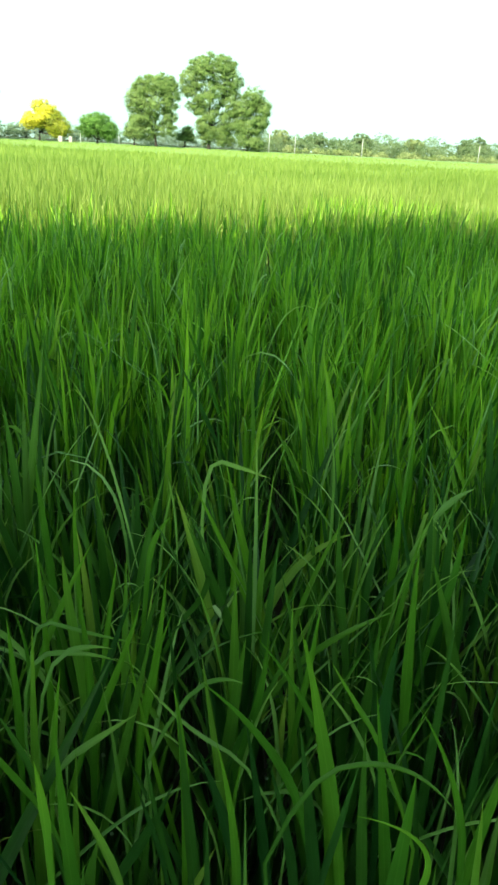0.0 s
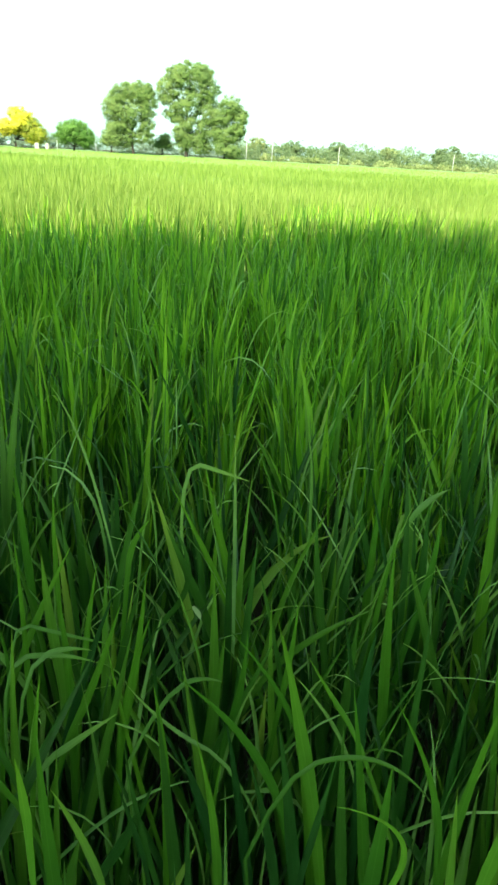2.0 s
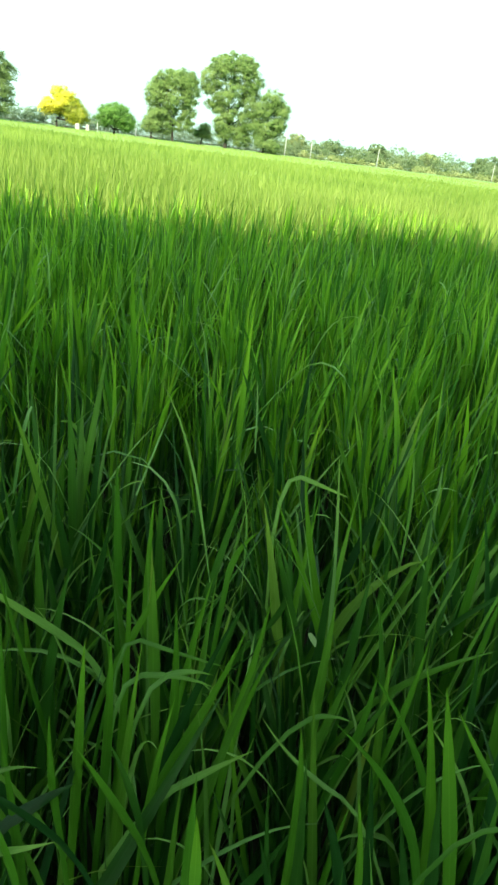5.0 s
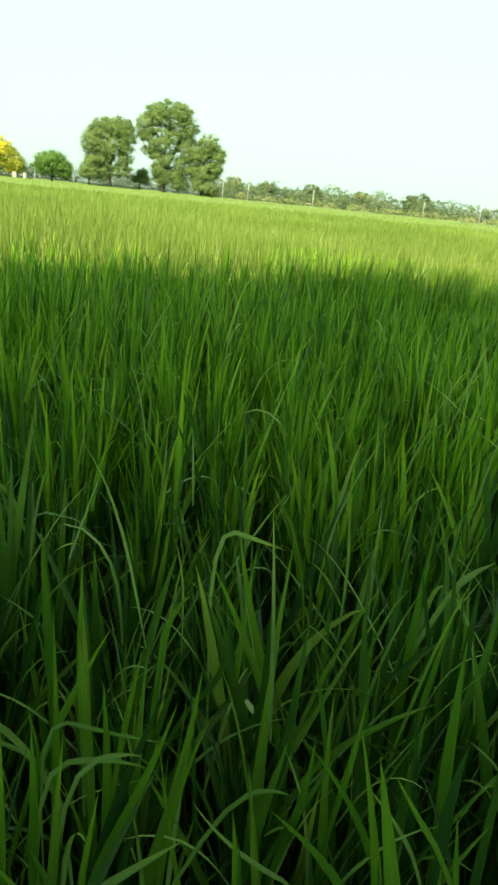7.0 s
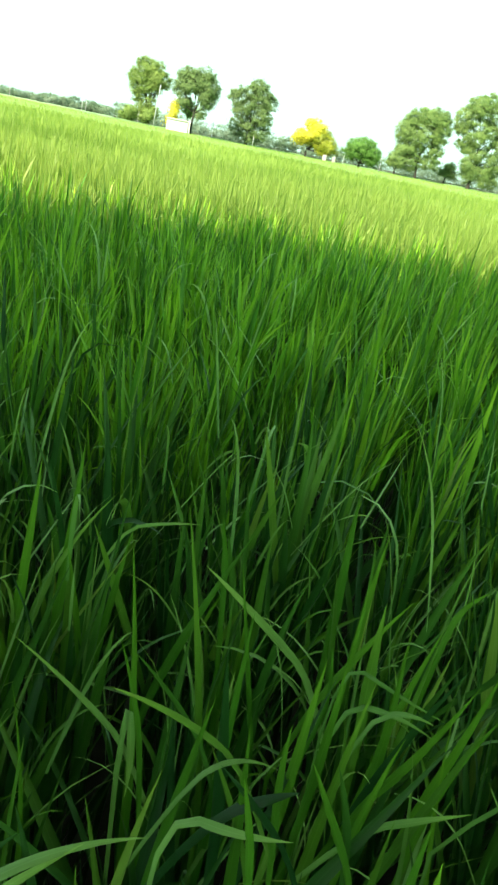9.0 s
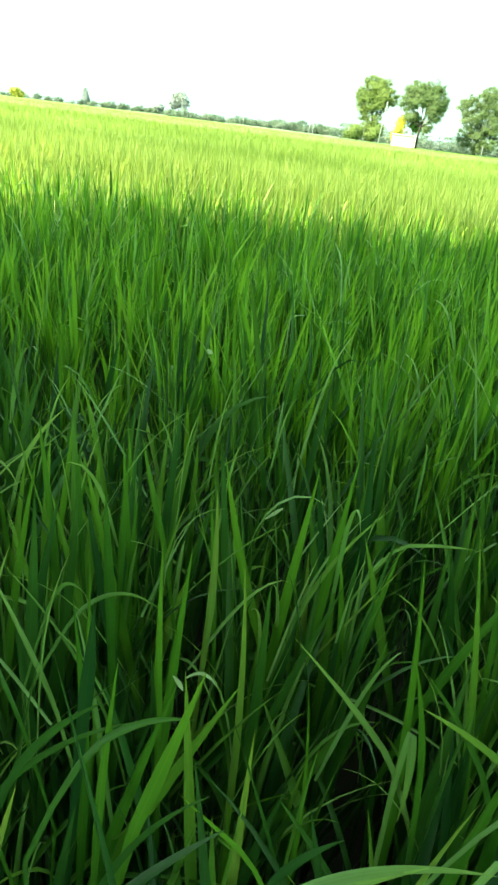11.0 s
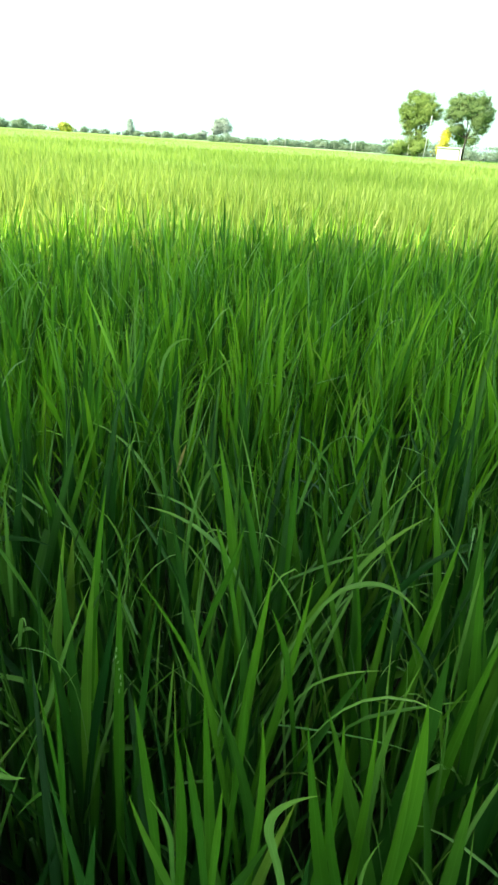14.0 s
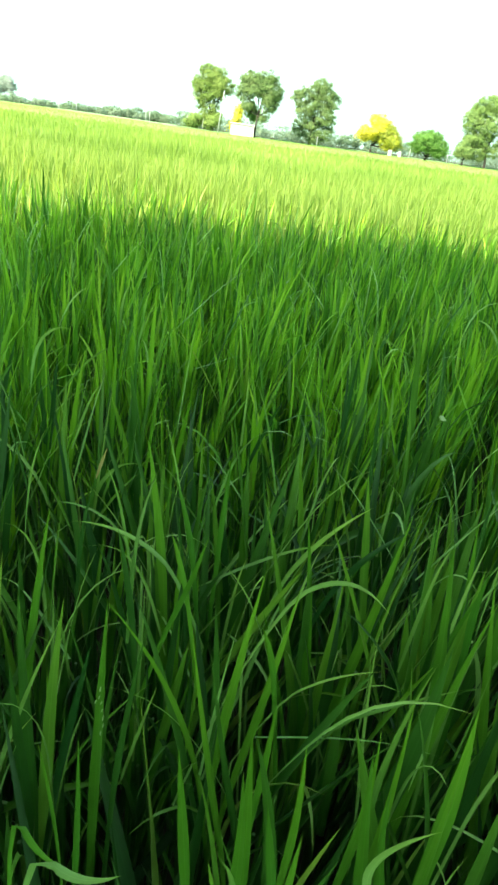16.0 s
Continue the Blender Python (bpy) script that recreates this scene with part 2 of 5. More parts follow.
def blades(base, bearing, length, width, lean, droop, twist, segs, fold=True, power=2.0):
    """Grass blades: arrays of n roots, bearings, lengths, widths, leans and droops (radians). Gives verts, quads and their uvs."""
    n = len(length)
    s = np.linspace(0, 1, segs + 1) ** 0.75
    mid = (s[1:] + s[:-1]) / 2
    ang = lean[:, None] + droop[:, None] * mid[None] ** power
    step = length[:, None] * np.diff(s)[None]
    out = np.concatenate([np.zeros((n, 1)), np.cumsum(np.sin(ang) * step, 1)], 1)
    up = np.concatenate([np.zeros((n, 1)), np.cumsum(np.cos(ang) * step, 1)], 1)
    d = np.stack([np.sin(bearing), np.cos(bearing), np.zeros(n)], 1)
    centre = base[:, None] + out[:, :, None] * d[:, None]
    centre[:, :, 2] += up
    ang_v = lean[:, None] + droop[:, None] * s[None] ** power
    tan = np.sin(ang_v)[:, :, None] * d[:, None] + np.cos(ang_v)[:, :, None] * np.array([0, 0, 1.0])
    side = np.stack([np.cos(bearing), -np.sin(bearing), np.zeros(n)], 1)[:, None] + 0 * tan
    nor = np.cross(side, tan)
    tw = (twist[:, None] * s[None])[:, :, None]
    side, nor = side * np.cos(tw) + nor * np.sin(tw), nor * np.cos(tw) - side * np.sin(tw)
    prof = (0.5 + 0.5 * np.sin(np.pi * np.clip(s * 1.35 + 0.12, 0, 1) ** 0.9 * 0.62)) * (1 - s ** 3.4) + 0.02 * (1 - s)
    half = (width[:, None] * prof[None] / 2)[:, :, None]
    cols = 3 if fold else 2
    if fold:
        lift = nor * half * 0.45
        v = np.stack([centre - side * half + lift, centre, centre + side * half + lift], 2)
    else:
        v = np.stack([centre - side * half, centre + side * half], 2)
    v = v.reshape(-1, 3)
    per = (segs + 1) * cols
    q, uv = [], []
    for i in range(segs):
        for c in range(cols - 1):
            a = i * cols + c
            q.append((a, a + 1, a + cols + 1, a + cols))
            u0, u1 = c / (cols - 1), (c + 1) / (cols - 1)
            uv.append(((u0, s[i]), (u1, s[i]), (u1, s[i + 1]), (u0, s[i + 1])))
    faces = (np.array(q)[None] + (np.arange(n) * per)[:, None, None]).reshape(-1, 4)
    uvs = np.tile(np.array(uv).reshape(1, -1, 2), (n, 1, 1)).reshape(-1, 2)
    return v, faces, uvs


def quads_mesh(name, v, faces, uvs, mat):
    """A mesh of quads from arrays, made quickly."""
    me = bpy.data.meshes.new(name)
    me.vertices.add(len(v))
    me.vertices.foreach_set("co", np.asarray(v, np.float32).ravel())
    me.loops.add(faces.size)
    me.loops.foreach_set("vertex_index", faces.astype(np.int32).ravel())
    me.polygons.add(len(faces))
    me.polygons.foreach_set("loop_start", np.arange(0, faces.size, 4, dtype=np.int32))
    if uvs is not None:
        me.uv_layers.new(name="UVMap").data.foreach_set("uv", np.asarray(uvs, np.float32).ravel())
    me.polygons.foreach_set("use_smooth", np.ones(len(faces), bool))
    me.update(calc_edges=True)
    me.validate()
    me.materials.append(mat)
    return me


def tube(bm, points, radii, sides=8):
    """A tapered limb through points."""
    rings = []
    for i, p in enumerate(points):
        a, b = Vector(points[max(i - 1, 0)]), Vector(points[min(i + 1, len(points) - 1)])
        q = (b - a).to_track_quat("Z", "Y")
        rings.append([bm.verts.new(Vector(p) + q @ Vector((radii[i] * math.cos(t), radii[i] * math.sin(t), 0)))
                      for t in (2 * math.pi * k / sides for k in range(sides))])
    for r0, r1 in zip(rings, rings[1:]):
        for k in range(sides):
            bm.faces.new((r0[k], r0[(k + 1) % sides], r1[(k + 1) % sides], r1[k])).smooth = True
    bm.faces.new(rings[-1])
    bm.faces.new(rings[0][::-1])


def box(bm, lo, hi):
    v = [bm.verts.new((x, y, z)) for z in (lo[2], hi[2]) for y in (lo[1], hi[1]) for x in (lo[0], hi[0])]
    for f in ((0, 2, 3, 1), (4, 5, 7, 6), (0, 1, 5, 4), (2, 6, 7, 3), (0, 4, 6, 2), (1, 3, 7, 5)):
        bm.faces.new([v[i] for i in f])


def foliage(name, lobes, clumps, leaves, size, mat, seed, inner=0.25, spread=1.0):
    """A crown: clumps of small leaves in and on a number of lobes (x, y, z, rx, ry, rz)."""
    rng = np.random.default_rng(seed)
    lobes = np.array(lobes, float)
    area = (lobes[:, 3] * lobes[:, 5])
    pick = rng.choice(len(lobes), clumps, p=area / area.sum())
    d = rng.normal(size=(clumps, 3))
    d /= np.linalg.norm(d, axis=1)[:, None]
    r = np.where(rng.random(clumps) < inner, rng.uniform(0.2, 0.8, clumps), rng.uniform(0.82, 1.08, clumps))
    c = lobes[pick, :3] + d * lobes[pick, 3:] * r[:, None]
    n = clumps * leaves
    cc, dd = np.repeat(c, leaves, 0), np.repeat(d, leaves, 0)
    off = rng.normal(size=(n, 3)) * np.array([1, 1, 0.62]) * max(size * 1.9, 0.37) * spread * np.repeat(rng.uniform(0.6, 1.35, clumps), leaves)[:, None]
    p = cc + off
    nor = dd * 0.8 + off / (np.linalg.norm(off, axis=1)[:, None] + 1e-6) * 0.9 + rng.normal(size=(n, 3)) * 0.14 + np.array([0, 0, 0.3])
    nor /= np.linalg.norm(nor, axis=1)[:, None]
    a = np.cross(nor, rng.normal(size=(n, 3)))
    a /= np.linalg.norm(a, axis=1)[:, None]
    b = np.cross(nor, a)
    L = (size * rng.uniform(0.6, 1.3, n))[:, None]
    v = np.stack([p - a * L, p - b * L * 0.5 + nor * L * 0.12, p + a * L, p + b * L * 0.5 + nor * L * 0.12], 1).reshape(-1, 3)
    f = np.arange(n * 4).reshape(-1, 4)
    me = quads_mesh(name, v, f, None, mat)
    me.polygons.foreach_set("use_smooth", np.zeros(len(f), bool))
    return me


def tree(name, at, trunk, radius, lobes, mat, seed, label, category="tree", clumps=260, leaves=26, size=0.26, extra=None, forks=3, lean=0.0, inner=0.25, group=""):
    """A tree: tapered trunk, limbs that reach into the lobes of the crown, and a crown of small leaves."""
    rng = random.Random(seed)
    root = tagged(new(name), label, category, group)
    root.location = at
    bm = bmesh.new()
    top = Vector((lean, 0, trunk))
    tube(bm, [(0, 0, -0.3), (0, 0, 0.15), (lean * 0.3, 0.03, trunk * 0.45), top],
         [radius * 1.5, radius * 1.12, radius * 0.92, radius * 0.75], 10)
    part("trunk", bm, BARK, root)
    for lobe in lobes[:forks + 4]:
        end = Vector(lobe[:3])
        bm = bmesh.new()
        half = top.lerp(end, 0.5) + Vector((rng.uniform(-.3, .3), rng.uniform(-.3, .3), -0.1 * (end - top).length))
        tube(bm, [top - Vector((0, 0, 0.2)), half, end], [radius * 0.55, radius * 0.33, radius * 0.1], 7)
        for k in range(2):
            tip = end + Vector((rng.uniform(-1, 1) * lobe[3], rng.uniform(-1, 1) * lobe[4], rng.uniform(0, 0.9) * lobe[5]))
            tube(bm, [half, half.lerp(tip, 0.6), tip], [radius * 0.24, radius * 0.15, radius * 0.04], 6)
        part("limb", bm, BARK, root)
    crown = new("crown", foliage("crown", lobes, clumps, leaves, size, mat, seed, inner))
    crown.parent = root
    if extra:
        more_lobes, more_mat, more_clumps, more_label = extra
        ob = tagged(new("blossom", foliage("blossom", more_lobes, more_clumps, leaves, size, more_mat, seed + 1, inner)), more_label)
        ob.parent = root
    return root


# ---- ground and field ----
def sheet(name, points, z, mat, label, category):
    me = bpy.data.meshes.new(name)
    bm = bmesh.new()
    bm.faces.new([bm.verts.new((x, y, z)) for x, y in points])
    bm.normal_update()
    if bm.faces[:][0].normal.z < 0:
        bmesh.ops.reverse_faces(bm, faces=bm.faces[:])
    bm.to_mesh(me)
    bm.free()
    me.materials.append(mat)
    return tagged(new(name, me), label, category, kind="structure")


sheet("ground", [(3000 * math.cos(a), 3000 * math.sin(a)) for a in (2 * math.pi * k / 48 for k in range(48))], 0.0, MUD,
      "dark wet mud ground under the rice field", "ground")


def polar(bearing, r):
    """A place at a bearing (degrees to the left of north) and a distance."""
    return -r * math.sin(radians(bearing)), r * math.cos(radians(bearing))


EDGE_B = [-75, -40, -20, -8, 2, 10, 18, 24, 31.0, 31.6, 36, 42, 50, 60, 80]
EDGE_R = [185, 160, 151, 152, 153, 150, 141, 132, 127, 210, 235, 330, 400, 420, 430]


def edge_range(bearing):
    return np.interp(bearing, EDGE_B, EDGE_R)


def canopy_sheet():
    """The closed top of the far crop, which waves a little, just below the tips."""
    bs = np.arange(-75, 80.01, 1.5)
    verts, faces = [], []
    for b in bs:
        lim = float(edge_range(b))
        for k in range(31):
            r = 6.6 * (lim / 6.6) ** (k / 30)
            x, y = polar(b, r)
            z = float(np.interp(r, (6.6, 11, 20, 70), (0.30, 0.46, 0.72, 0.80))) + 0.03 * noise.noise(Vector((x * 0.35, y * 0.35, 0)))
            verts.append((x, y, z))
    for i in range(len(bs) - 1):
        for k in range(30):
            a = i * 31 + k
            faces.append((a, a + 1, a + 32, a + 31))
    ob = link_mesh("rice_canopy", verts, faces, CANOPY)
    return tagged(ob, "dense bright green tops of the distant rice crop", "rice field", kind="stuff")


canopy_sheet()


def bund(name, points, width, height, label, seed, mat=SOIL):
    """A grassy earth bank along the edge of the field."""
    rng = random.Random(seed)
    profile = [(-0.5, 0.0), (-0.3, 0.75), (-0.12, 1.0), (0.15, 0.96), (0.32, 0.7), (0.5, 0.0)]
    verts, faces = [], []
    rows = []
    for (x0, y0), (x1, y1) in zip(points, points[1:]):
        k = max(2, int(math.hypot(x1 - x0, y1 - y0) / 2.5))
        rows += [(x0 + (x1 - x0) * i / k, y0 + (y1 - y0) * i / k) for i in range(k)]
    rows.append(points[-1])
    for i, (x, y) in enumerate(rows):
        a, b = rows[max(i - 1, 0)], rows[min(i + 1, len(rows) - 1)]
        d = Vector((b[0] - a[0], b[1] - a[1])).normalized()
        for o, h in profile:
            verts.append((x - d.y * o * width + rng.uniform(-.1, .1), y + d.x * o * width + rng.uniform(-.1, .1),
                          -0.05 + h * height * (1 + rng.uniform(-.1, .12))))
    for i in range(len(rows) - 1):
        for k in range(5):
            a = i * 6 + k
            faces.append((a, a + 6, a + 7, a + 1))
    ob = link_mesh(name, verts, faces, mat)
    return tagged(ob, label, "earth bank", kind="structure")


bund("bund_1", [(150, 112), (90, 136), (52, 146), (2, 158), (-18, 160), (-32, 153), (-45, 139), (-52, 128), (-60, 117), (-70, 111), (-74, 118)], 7.0, 1.0,
     "grassy earth bank with dry patches along the field", 1)
bund("bund_2", [(-74, 118), (-100, 168), (-129, 206), (-170, 236), (-230, 258), (-300, 292), (-380, 300), (-420, 230)], 8.0, 0.95,
     "pale distant field bank at the crop's far edge", 2, DRY_SOIL)
bund("bund_3", [(-60, -15.5), (-30, -8.8), (-12, -4.9), (0, -2.3), (12, 0.4), (30, 4.4), (60, 11)], 3.4, 0.45,
     "grassy earth bank at the front edge of the field", 3)

# ---- the crop ----
HILL = 0.195


def crop_hills(inside):
    """Roots of the hills on a planted grid, where inside(x, y) holds."""
    rng = np.random.default_rng(5)
    gx, gy = np.meshgrid(np.arange(-60, 60), np.arange(-12, 60))
    x = gx.ravel() * HILL + rng.uniform(-.045, .045, gx.size)
    y = gy.ravel() * HILL + rng.uniform(-.045, .045, gx.size)
    keep = inside(x, y)
    return x[keep], y[keep]


def from_path(x, y):
    """Distance from the line above which the camera is carried."""
    ax, ay, bx, by = 0.02, 0.05, -1.0, -0.25
    t = np.clip(((x - ax) * (bx - ax) + (y - ay) * (by - ay)) / ((bx - ax) ** 2 + (by - ay) ** 2), 0, 1)
    return np.hypot(x - ax - t * (bx - ax), y - ay - t * (by - ay))


def crop_edge(x):
    """The front edge of the crop, along the bank from which one looks."""
    return -0.42 + 0.22 * x


def near_zone(x, y):
    return (from_path(x, y) < 1.35) & (y > np.maximum(crop_edge(x), -0.12 + 0.25 * np.minimum(x + 0.1, 0)))


def mid_zone(x, y):
    return (np.hypot(x + 0.4, y) < 7.5) & ~near_zone(x, y) & (y > crop_edge(x))


def leaf_numbers(n, rng, wide=1.0):
    """Bearings, lengths, widths, leans, droops and twists of n leaves: most stand, some arch, a few are bent over."""
    kind = rng.random(n)
    lean = np.abs(rng.normal(0.08, 0.20, n))
    droop = np.where(kind < 0.74, rng.uniform(0.0, 0.24, n), np.where(kind < 0.94, rng.uniform(0.35, 0.95, n), rng.uniform(1.3, 2.4, n)))
    length = np.where(kind < 0.74, rng.uniform(0.26, 0.48, n), rng.uniform(0.22, 0.40, n))
    width = np.where(kind < 0.74, rng.uniform(0.009, 0.0165, n), rng.uniform(0.006, 0.012, n)) * wide
    return rng.uniform(0, 2 * np.pi, n), length, width, lean, droop, rng.normal(0, 0.7, n)


def mid_crop():
    rng = np.random.default_rng(11)
    x, y = crop_hills(mid_zone)
    per = 35
    x, y = np.repeat(x, per), np.repeat(y, per)
    seen = np.abs(np.degrees(np.arctan2(-(x + 0.4), y + 0.9)) - 20) < 62
    keep = (seen | (np.arange(len(x)) % per < 10)) & (rng.random(len(x)) < 0.98)
    n = len(x)
    b, length, width, lean, droop, twist = leaf_numbers(n, rng)
    a, r = rng.uniform(0, 2 * np.pi, n), rng.uniform(0, 0.06, n)
    b = np.where(rng.random(n) < 0.6, np.pi / 2 - a + rng.normal(0, 0.7, n), b)
    tall = rng.normal(0.03, 0.06, n) + np.repeat(rng.normal(0, 0.05, n // per), per)
    base = np.stack([x + r * np.cos(a), y + r * np.sin(a), np.clip(0.44 + tall, 0.25, 0.6) - 0.16 * (rng.random(n) < 0.3)], 1)
    away = np.hypot(x + 0.4, y)
    close = away < 3.4
    bearing = np.degrees(np.arctan2(-(x + 0.4), y))
    # Sun-toned blades set in around the shade's edge, which shifts with the bearing.
    sun_toned = rng.random(n) < np.clip((away - 5.3 + 0.6 * np.clip((bearing - 15) / 15, 0, 1) - 0.9 * np.clip((-4 - bearing) / 8, 0, 1)) / 1.6, 0, 1)
    # Most blades nearby take the dimmed copy, which paints deeper shade there.
    dimmed = rng.random(n) < np.clip((2.2 - away) / 1.1, 0, 1) * 0.85
    width = width * np.clip(0.98 + 0.03 * away, 0.9, 1.15) * np.where(rng.random(n) < 0.25, 0.65, 1.06)
    length = length * rng.uniform(0.55, 1.0, n)
    for some, segs, fold, mat, label in ((keep & close & ~dimmed, 5, True, RICE, "dense upright green rice blades in the flooded field"),
                                         (keep & dimmed, 5, True, RICE_DIMMED, "upright rice blades dimmed and blued at the front of the field"),
                                         (keep & ~close & ~sun_toned, 3, False, RICE, "upright green rice blades along the edge of the shade"),
                                         (keep & ~close & sun_toned, 3, False, RICE_SUN_TONED, "upright rice blades, sun-toned yellow-green, among darker ones")):
        v, f, uv = blades(base[some], b[some], length[some], width[some], lean[some], droop[some], twist[some], segs, fold)
        ob = new("rice_crop", quads_mesh("rice_crop", v, f, uv, mat))
        tagged(ob, label, "rice crop", kind="stuff")
    # thin leaves bent over or broken, which show their pale undersides
    px, py = crop_hills(lambda x, y: (np.hypot(x + 0.4, y) < 5.2) & (y > crop_edge(x)) & (from_path(x, y) > 0.66))
    some = rng.random(2 * len(px)) < 0.66
    px, py = np.repeat(px, 2)[some], np.repeat(py, 2)[some]
    n = len(px)
    base = np.stack([px + rng.normal(0, .06, n), py + rng.normal(0, .06, n), rng.uniform(0.46, 0.74, n)], 1)
    thin = rng.random(n) < 0.7
    v, f, uv = blades(base, rng.uniform(0, 6.28, n), np.where(thin, rng.uniform(0.17, 0.34, n), rng.uniform(0.16, 0.32, n)), np.where(thin, rng.uniform(0.004, 0.007, n), rng.uniform(0.005, 0.011, n)),
                      np.where(thin, np.abs(rng.normal(0.5, 0.35, n)), np.abs(rng.normal(0.3, 0.3, n))), np.where(thin, rng.uniform(0.05, 0.7, n), rng.uniform(0.8, 2.6, n)), rng.normal(0, 0.9, n), 7, False, power=3.0)
    ob = new("bent_leaves", quads_mesh("bent_leaves", v, f, uv, PALE_BLADE))
    tagged(ob, "thin pale rice leaves bent over among the upright ones", "rice leaves", kind="stuff")
    # the stalks and low sheaths below
    px, py = crop_hills(lambda x, y: (np.hypot(x + 0.4, y) < 6.0) & (y > crop_edge(x)))
    k = 20
    x, y = np.repeat(px, k), np.repeat(py, k)
    n = len(x)
    base = np.stack([x + rng.normal(0, .045, n), y + rng.normal(0, .045, n), np.where(rng.random(n) < 0.6, 0.0, rng.uniform(0.05, 0.2, n))], 1)
    v, f, uv = blades(base, rng.uniform(0, 6.28, n), rng.uniform(0.32, 0.52, n), rng.uniform(0.010, 0.017, n), np.abs(rng.normal(0.08, 0.16, n)), rng.uniform(0, 0.3, n), rng.normal(0, 0.6, n), 2, False)
    ob = new("rice_stalks", quads_mesh("rice_stalks", v, f, uv, STEM))
    tagged(ob, "dark green rice stalks and sheaths below the leaves", "rice crop", kind="stuff")


def far_crop(name, near, far, density, wide, segs, label, seed, mat=None, span=(-45, 85), low=0.52, long=0.40):
    rng = np.random.default_rng(seed)
    n = int(density * (far ** 2 - near ** 2) / 2 * math.radians(span[1] - span[0]))
    r = np.sqrt(rng.uniform(near ** 2, far ** 2, n))
    deg = rng.uniform(*span, n)
    keep = r < edge_range(deg) - 2
    r, deg = r[keep], deg[keep]
    n = len(r)
    b, length, width, lean, droop, twist = leaf_numbers(n, rng, wide)
    x, y = -r * np.sin(np.radians(deg)) - 0.4, r * np.cos(np.radians(deg))
    swell = 0.035 * np.sin(x * 0.9 + 2.1 * np.sin(y * 0.33)) + 0.03 * np.sin(y * 0.61 + x * 0.23)
    base = np.stack([x, y, low + swell + rng.normal(0, 0.035, n)], 1)
    v, f, uv = blades(base, b, length * long / 0.4, width, lean * 1.25, droop * 1.1, twist, segs, False)
    ob = new(name, quads_mesh(name, v, f, uv, mat or RICE))
    return tagged(ob, label, "rice crop", kind="stuff")


mid_crop()
# Leaf colour turns to the sun-toned copy near where the shade ends.
far_crop("rice_crop", 7.3, 10, 1000, 0.95, 3, "yellow-green rice blades where the sunlight begins", 20, RICE_SUN_TONED, span=(-7, 85), low=0.47)
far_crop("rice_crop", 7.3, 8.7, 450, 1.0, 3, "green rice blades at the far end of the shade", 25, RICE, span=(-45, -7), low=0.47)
far_crop("rice_crop", 7.3, 8.7, 550, 0.95, 3, "yellow-green rice blades at the far end of the shade", 26, RICE_SUN_TONED, span=(-45, -7), low=0.47)
far_crop("rice_crop", 8.7, 10, 1000, 0.95, 3, "yellow-green rice blades just past the shade", 27, RICE_SUN_TONED, span=(-45, -7), low=0.47)
far_crop("rice_crop", 10, 16, 500, 1.1, 2, "sunlit yellow-green rice blades in the open field", 21, RICE_SUN_TONED, span=(-32, 70), low=0.47)
far_crop("rice_crop", 16, 26, 210, 1.5, 2, "sunlit yellow-green rice blades farther out", 22, RICE_SUN_TONED, span=(-32, 70), low=0.50)
far_crop("rice_crop", 26, 44, 62, 2.3, 2, "sunlit yellow-green rice blades in the middle of the field", 24, RICE_SUN_TONED, span=(-30, 68), low=0.54)
far_crop("rice_crop", 44, 150, 6.5, 5.5, 1, "distant sunlit rice blades merging into a sheet", 23, RICE_SUN_TONED, span=(-30, 68), low=0.58, long=0.34)


def bank_grass():
    """Short grass on the bank from which one looks."""
    rng = np.random.default_rng(31)
    n = 16000
    x = rng.uniform(-9, 9, n)
    off = rng.uniform(-1, 1, n)
    y = -2.3 + 0.22 * x + off * 1.55
    z = -0.05 + 0.43 * np.clip(1.1 - np.abs(off) ** 2.2, 0.0, 1.0)
    v, f, uv = blades(np.stack([x, y, z - 0.03], 1), rng.uniform(0, 6.28, n), rng.uniform(0.06, 0.2, n), rng.uniform(0.003, 0.007, n), np.abs(rng.normal(0.3, 0.3, n)), rng.uniform(0.1, 1.2, n), rng.normal(0, 0.6, n), 2, False)
    ob = new("bank_grass", quads_mesh("bank_grass", v, f, uv, RICE))
    return tagged(ob, "short green grass on the earth bank", "grass", kind="stuff")


bank_grass()

# ---- trees along the field ----
# Two trees on the bank behind, whose shade falls over the front of the field.
SHADE = [((-2.5, -4.7, 0.0), 7.4, [(0, 0, 5.6, 4.3, 4.3, 2.0), (1.9, 1.2, 5.9, 2.8, 2.8, 1.7), (-1.9, 0.8, 5.6, 2.7, 2.7, 1.7), (0.2, -1.9, 5.7, 2.7, 2.7, 1.7), (-0.8, 2.6, 5.6, 2.7, 2.7, 1.5), (-1.3, 1.9, 5.7, 2.6, 2.6, 1.6)]),
         ((0.9, -3.35, 0.0), 7.4, [(0, 0, 5.9, 4.5, 4.5, 2.0), (2.1, 1.9, 6.0, 2.9, 2.9, 1.7), (-1.1, 2.3, 5.9, 2.9, 2.9, 1.7), (1.2, -1.8, 5.8, 2.8, 2.8, 1.7), (-1.0, -1.6, 5.8, 2.6, 2.6, 1.7)])]
for k, (at, trunk, lobes) in enumerate(SHADE):
    tree("shade_tree", at, 3.6, 0.24, lobes, LEAF_BROAD, 301 + k, "broad dense shade tree on the bank beside the field", clumps=1300, leaves=24, size=0.185, inner=0.55,
         group="shade trees on the bank")

